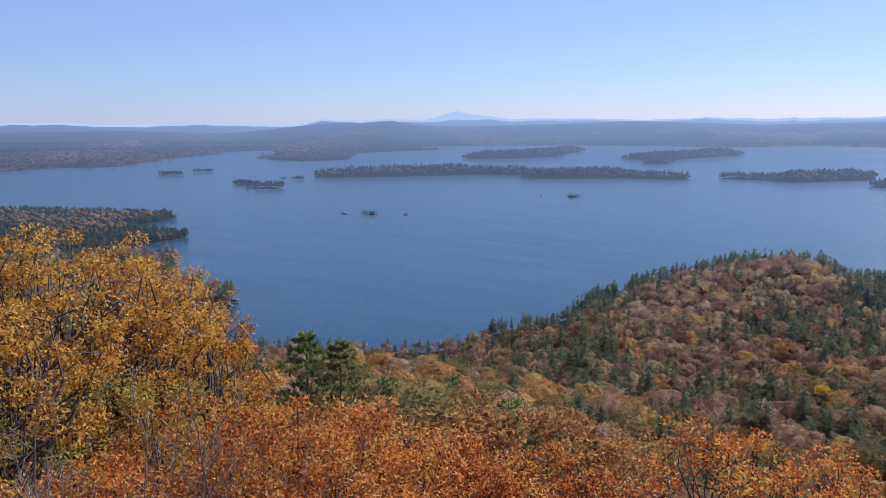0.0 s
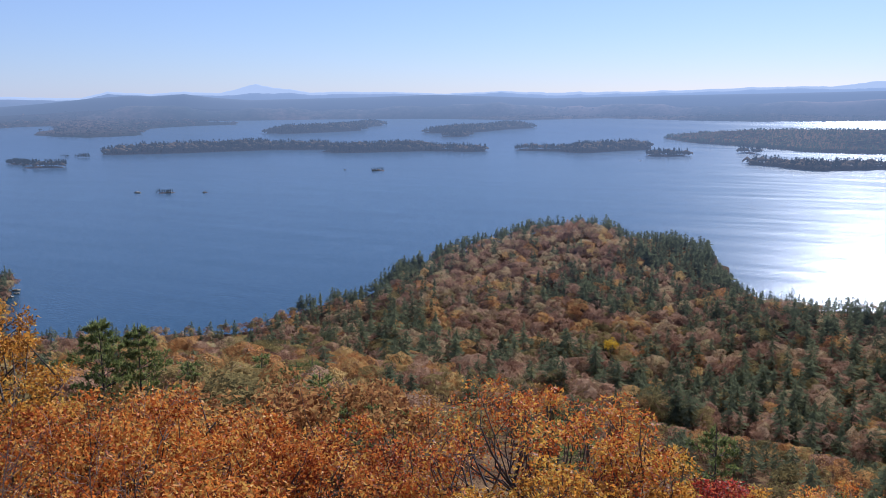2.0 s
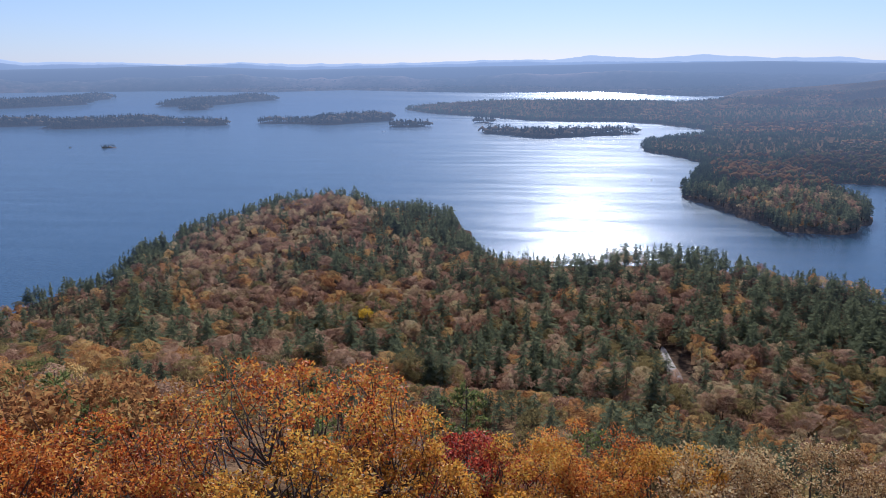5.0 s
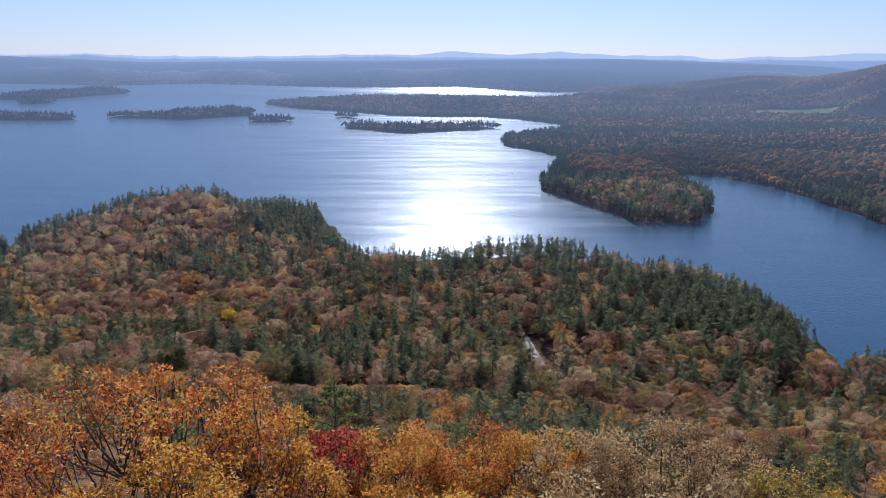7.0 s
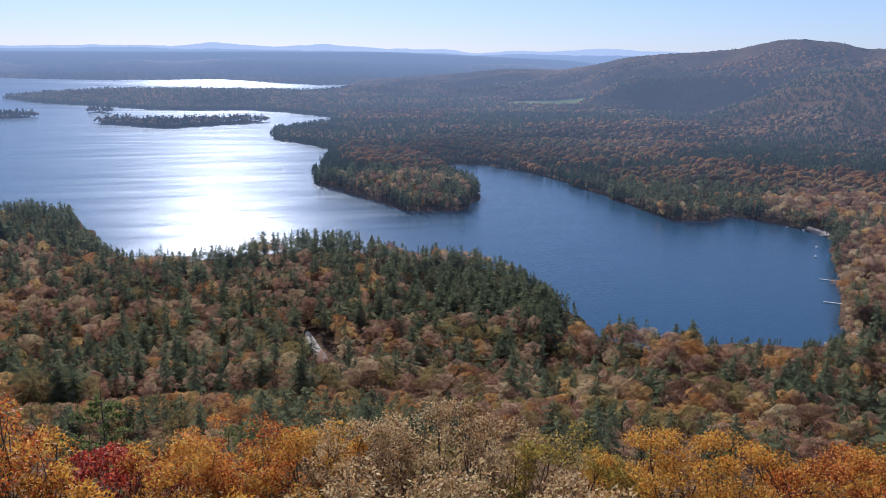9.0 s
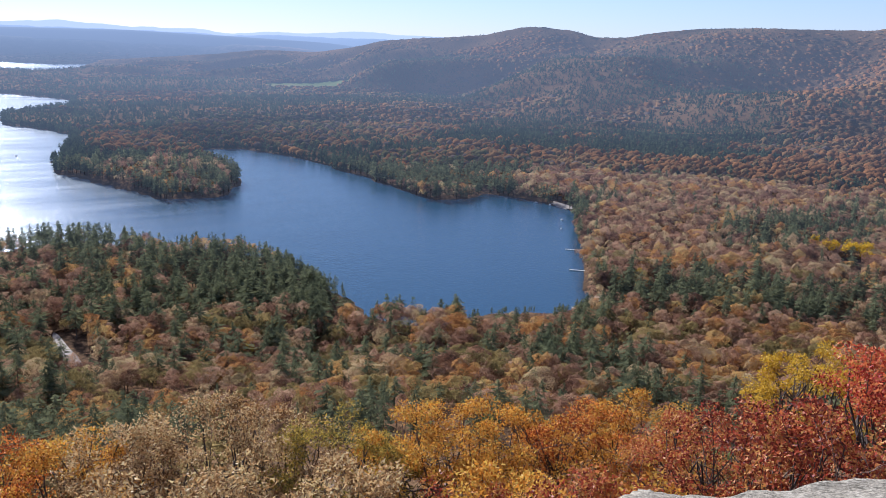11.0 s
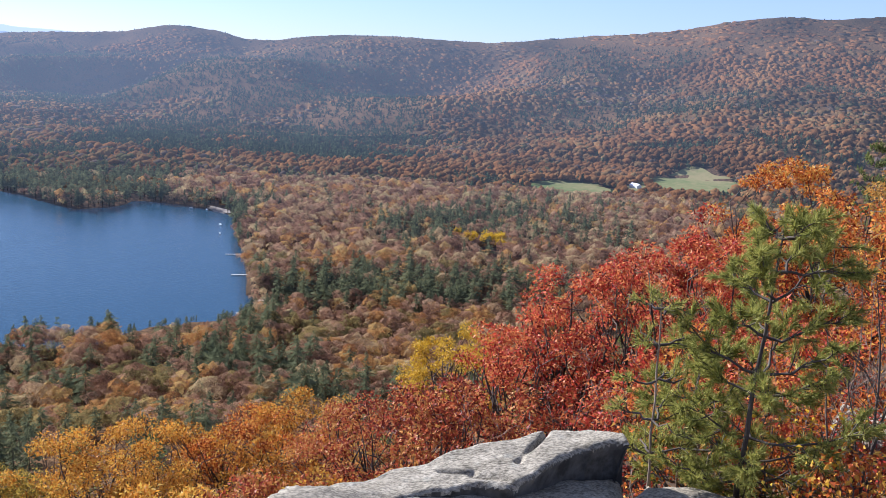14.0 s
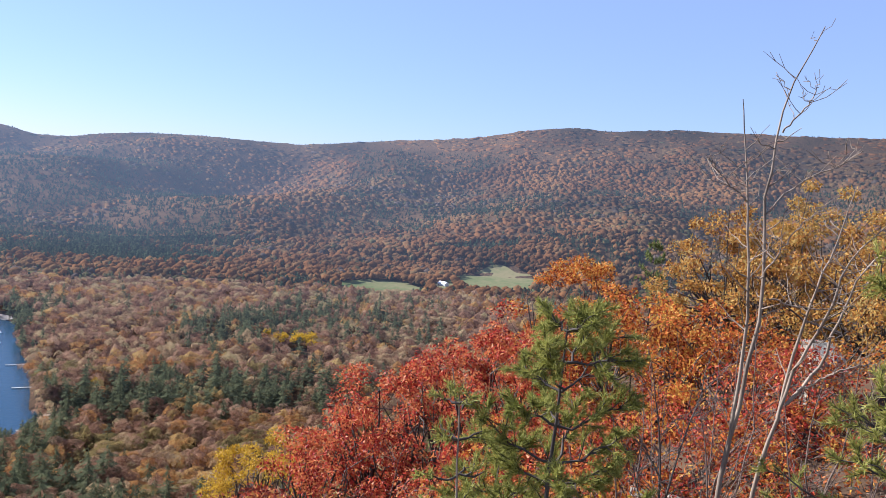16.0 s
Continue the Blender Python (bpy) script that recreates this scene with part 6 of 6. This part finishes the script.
def meadow(name, cx, cy, rx, ry, turn, mat, label, category, lift=0.35):
    a, s = np.meshgrid(np.linspace(0, 2 * math.pi, 49), np.linspace(0, 1, 9))
    k = 1 + 0.16 * np.sin(2 * a + cx) + 0.1 * np.sin(5 * a + cy)
    u, w = rx * s * np.cos(a) * k, ry * s * np.sin(a) * k
    t = radians(turn)
    x, y = (cx + u * math.cos(t) - w * math.sin(t)).ravel(), (cy + u * math.sin(t) + w * math.cos(t)).ravel()
    z = ground_height(x, y)[0] + lift
    i = np.arange(8 * 48)
    j = i // 48 * 49 + i % 48
    ob = new(name, mesh_of(name, draw_in(np.stack([x, y, z], 1)), np.stack([j, j + 1, j + 50, j + 49], 1), [mat], smooth=True))
    return tagged(ob, label, category, kind="structure")


for cx, cy, rx, ry, turn in CLEARINGS[:3]:
    meadow("ground_meadow", cx, cy, rx * 1.14, ry * 1.14, turn, GRASS, "mown green and straw-coloured meadow among the woods", "meadow", 0.8)
meadow("road", 366, 336, 58, 5, 51, GRAVEL, "pale gravel road between the pines", "road", 0.4)
for c in CLEARINGS[4:7]:
    meadow("road_yard", c[0], c[1], c[2] * 0.8, c[3] * 0.8, c[4], GRAVEL, "bare gravel yard in the woods", "yard", 0.4)
meadow("ground_meadow", *CLEARINGS[7], GRASS, "mown grass round the farm buildings", "meadow", 0.8)
meadow("road_yard", *CLEARINGS[12], GRAVEL, "pale bare gravel yard in the valley", "yard", 0.8)
meadow("ground_beach", *CLEARINGS[8], GRAVEL, "pale sandy beach along the cove", "beach", 0.5)
meadow("ground_path", *CLEARINGS[9], LITTER, "brown leaf-strewn clearing by the shore", "clearing", 0.4)


def boxed(w, d, h, x=0, y=0, z=0):
    v = np.array([(sx * w / 2 + x, sy * d / 2 + y, sz * h + z) for sz in (0, 1) for sx, sy in ((-1, -1), (1, -1), (1, 1), (-1, 1))])
    f = np.array([(3, 2, 1, 0), (4, 5, 6, 7), (0, 1, 5, 4), (1, 2, 6, 5), (2, 3, 7, 6), (3, 0, 4, 7)])
    return v, f


def house(name, az, r, w, d, h, turn, label, category="house", roof=ROOF):
    """A gabled building with eaves, a door and windows."""
    x, y = spot(az, r)
    ob = thing(name, x, y, ground_at(x, y) - 0.2, label, category, turn=turn)
    part("wall", mesh_of("wall", *boxed(w, d, h), [WHITE]), ob)
    up = d * 0.32
    v = np.array([(-w / 2, -d / 2, h), (-w / 2, d / 2, h), (-w / 2, 0, h + up), (w / 2, -d / 2, h), (w / 2, d / 2, h), (w / 2, 0, h + up)])
    part("gable", mesh_of("gable", v, np.array([(0, 1, 2), (4, 3, 5)]), [WHITE]), ob)
    e = 0.4
    for s in (-1, 1):
        a = np.array([(-w / 2 - e, s * (d / 2 + e), h - 0.25), (w / 2 + e, s * (d / 2 + e), h - 0.25), (w / 2 + e, 0, h + up + 0.06), (-w / 2 - e, 0, h + up + 0.06)])
        b = a + (0, 0, 0.18)
        part("roof", mesh_of("roof", np.concatenate([a, b]), np.array([(3, 2, 1, 0), (4, 5, 6, 7), (0, 1, 5, 4), (1, 2, 6, 5), (2, 3, 7, 6), (3, 0, 4, 7)]), [roof]), ob)
    for s in (-1, 1):
        for k in range(max(2, int(w / 4))):
            part("window", mesh_of("window", *boxed(1.1, 0.1, 1.4, -w / 2 + (k + 0.5) * w / max(2, int(w / 4)), s * (d / 2 + 0.03), 1.2), [DARK_PANE]), ob)
    part("door", mesh_of("door", *boxed(0.1, 1.1, 2.1, w / 2 + 0.03, 0, 0.2), [DARK_PANE]), ob)
    return ob


house("barn", 109.4, 1478, 19, 11, 5, 25, "long white barn with pale roof by the meadow", "barn", WHITE)
house("farmhouse", 107.6, 1565, 12, 9, 6, 10, "white farmhouse with grey roof by the meadow")
house("shed", 110.7, 1470, 8, 5, 3, 30, "small white shed beside the barn", "shed", WHITE)
house("cottage", 37.7, 384, 9, 6, 3, 20, "pale roofed cottage among the trees", "cottage", WHITE)
house("cottage", 17.4, 588, 8, 6, 3.2, 70, "pale roofed cottage among the trees", "cottage", WHITE)


def dock(az, r, length, turn, label):
    x, y = spot(az, r)
    ob = thing("dock", x, y, 0.0, label, "dock", "docks along the cove shore", turn)
    for k in range(int(length / 1.5)):
        part("deck_board", mesh_of("deck_board", *boxed(1.42, 1.8, 0.14, k * 1.5 - length / 2 + 0.75, 0, 0.55), [PLANK]), ob)
    for k in range(int(length / 3) + 1):
        for s in (-1, 1):
            part("post", mesh_of("post", *tube([(k * 3 - length / 2, s * 0.85, -2), (k * 3 - length / 2, s * 0.85, 1.0)], [0.14, 0.12], 6), [PLANK]), ob)
    return ob


dock(82.1, 838, 18, -83, "narrow grey plank dock on posts")
dock(82.8, 757, 24, -80, "narrow grey plank dock on posts")
dock(82.4, 1050, 12, -60, "narrow grey plank dock on posts")
dock(83.4, 812, 9, -83, "short grey plank dock on posts")
dock(82.6, 640, 8, -70, "short grey plank dock on posts")


def boat(az, r, size, turn, label):
    x, y = spot(az, r)
    ob = thing("boat", x, y, 0.0, label, "boat", "boats on the lake", turn)
    t = np.linspace(0, 1, 9)
    half = 0.16 * size * np.sin(np.clip(t * 1.25, 0, 1) * math.pi / 2 + 0.001) * np.where(t > 0.8, 1.0, 1.0) + 0.02
    half[0] = 0.02
    v, f = [], []
    for k in range(9):
        px = (0.5 - t[k]) * size
        v += [(px, -half[k], 0.75), (px, -half[k] * 0.6, -0.15), (px, half[k] * 0.6, -0.15), (px, half[k], 0.75)]
        if k:
            o = 4 * k
            f += [(o - 4, o - 3, o + 1, o), (o - 3, o - 2, o + 2, o + 1), (o - 2, o - 1, o + 3, o + 2), (o - 1, o - 4, o, o + 3)]
    part("hull", mesh_of("hull", draw_local(v, ob), np.array(f), [HULL], smooth=False), ob)
    part("cabin", mesh_of("cabin", draw_local(boxed(size * 0.3, size * 0.2, 0.9, -size * 0.08, 0, 0.7)[0], ob), boxed(1, 1, 1)[1], [WHITE]), ob)
    return ob


def draw_local(v, ob):
    """Points of a thing far off, drawn in like all that lies past 2.4 km."""
    m = ob.matrix_world
    w = draw_in(np.array([m @ Vector(p) for p in np.asarray(v, float)]))
    i = m.inverted()
    return np.array([i @ Vector(p) for p in w])


for az, r, size, turn in ((81.1, 990, 6, 40), (81.1, 938, 6, 10), (79.2, 1095, 6, 70), (80.2, 1085, 7, 30), (26.9, 2560, 10, 20), (45.2, 1500, 7, 20)):
    boat(az, r, size, turn, "small white motor boat on the lake")


def shore_rocks():
    """Pale boulders along the waterline of the small islets and points."""
    v, f = ico(2)
    g = rnd(1100)
    for k, (x, y, s) in enumerate(((-222, 1842, 6), (-158, 1823, 7), (-84, 1806, 4), (266, 2252, 3), (340, 2200, 8), (350, 2202, 7), (-240, 930, 4), (-236, 915, 3), (-238, 900, 3.5))):
        ob = new("boulder", mesh_of("boulder", v * (1 + 0.22 * g.uniform(-1, 1, (len(v), 1))) * (s, s * 0.7, s * 0.42) + (x, y, s * 0.12), f, [GRANITE]))
        tagged(ob, "grey boulder standing out of the lake", "boulder", "boulders in the lake")


shore_rocks()
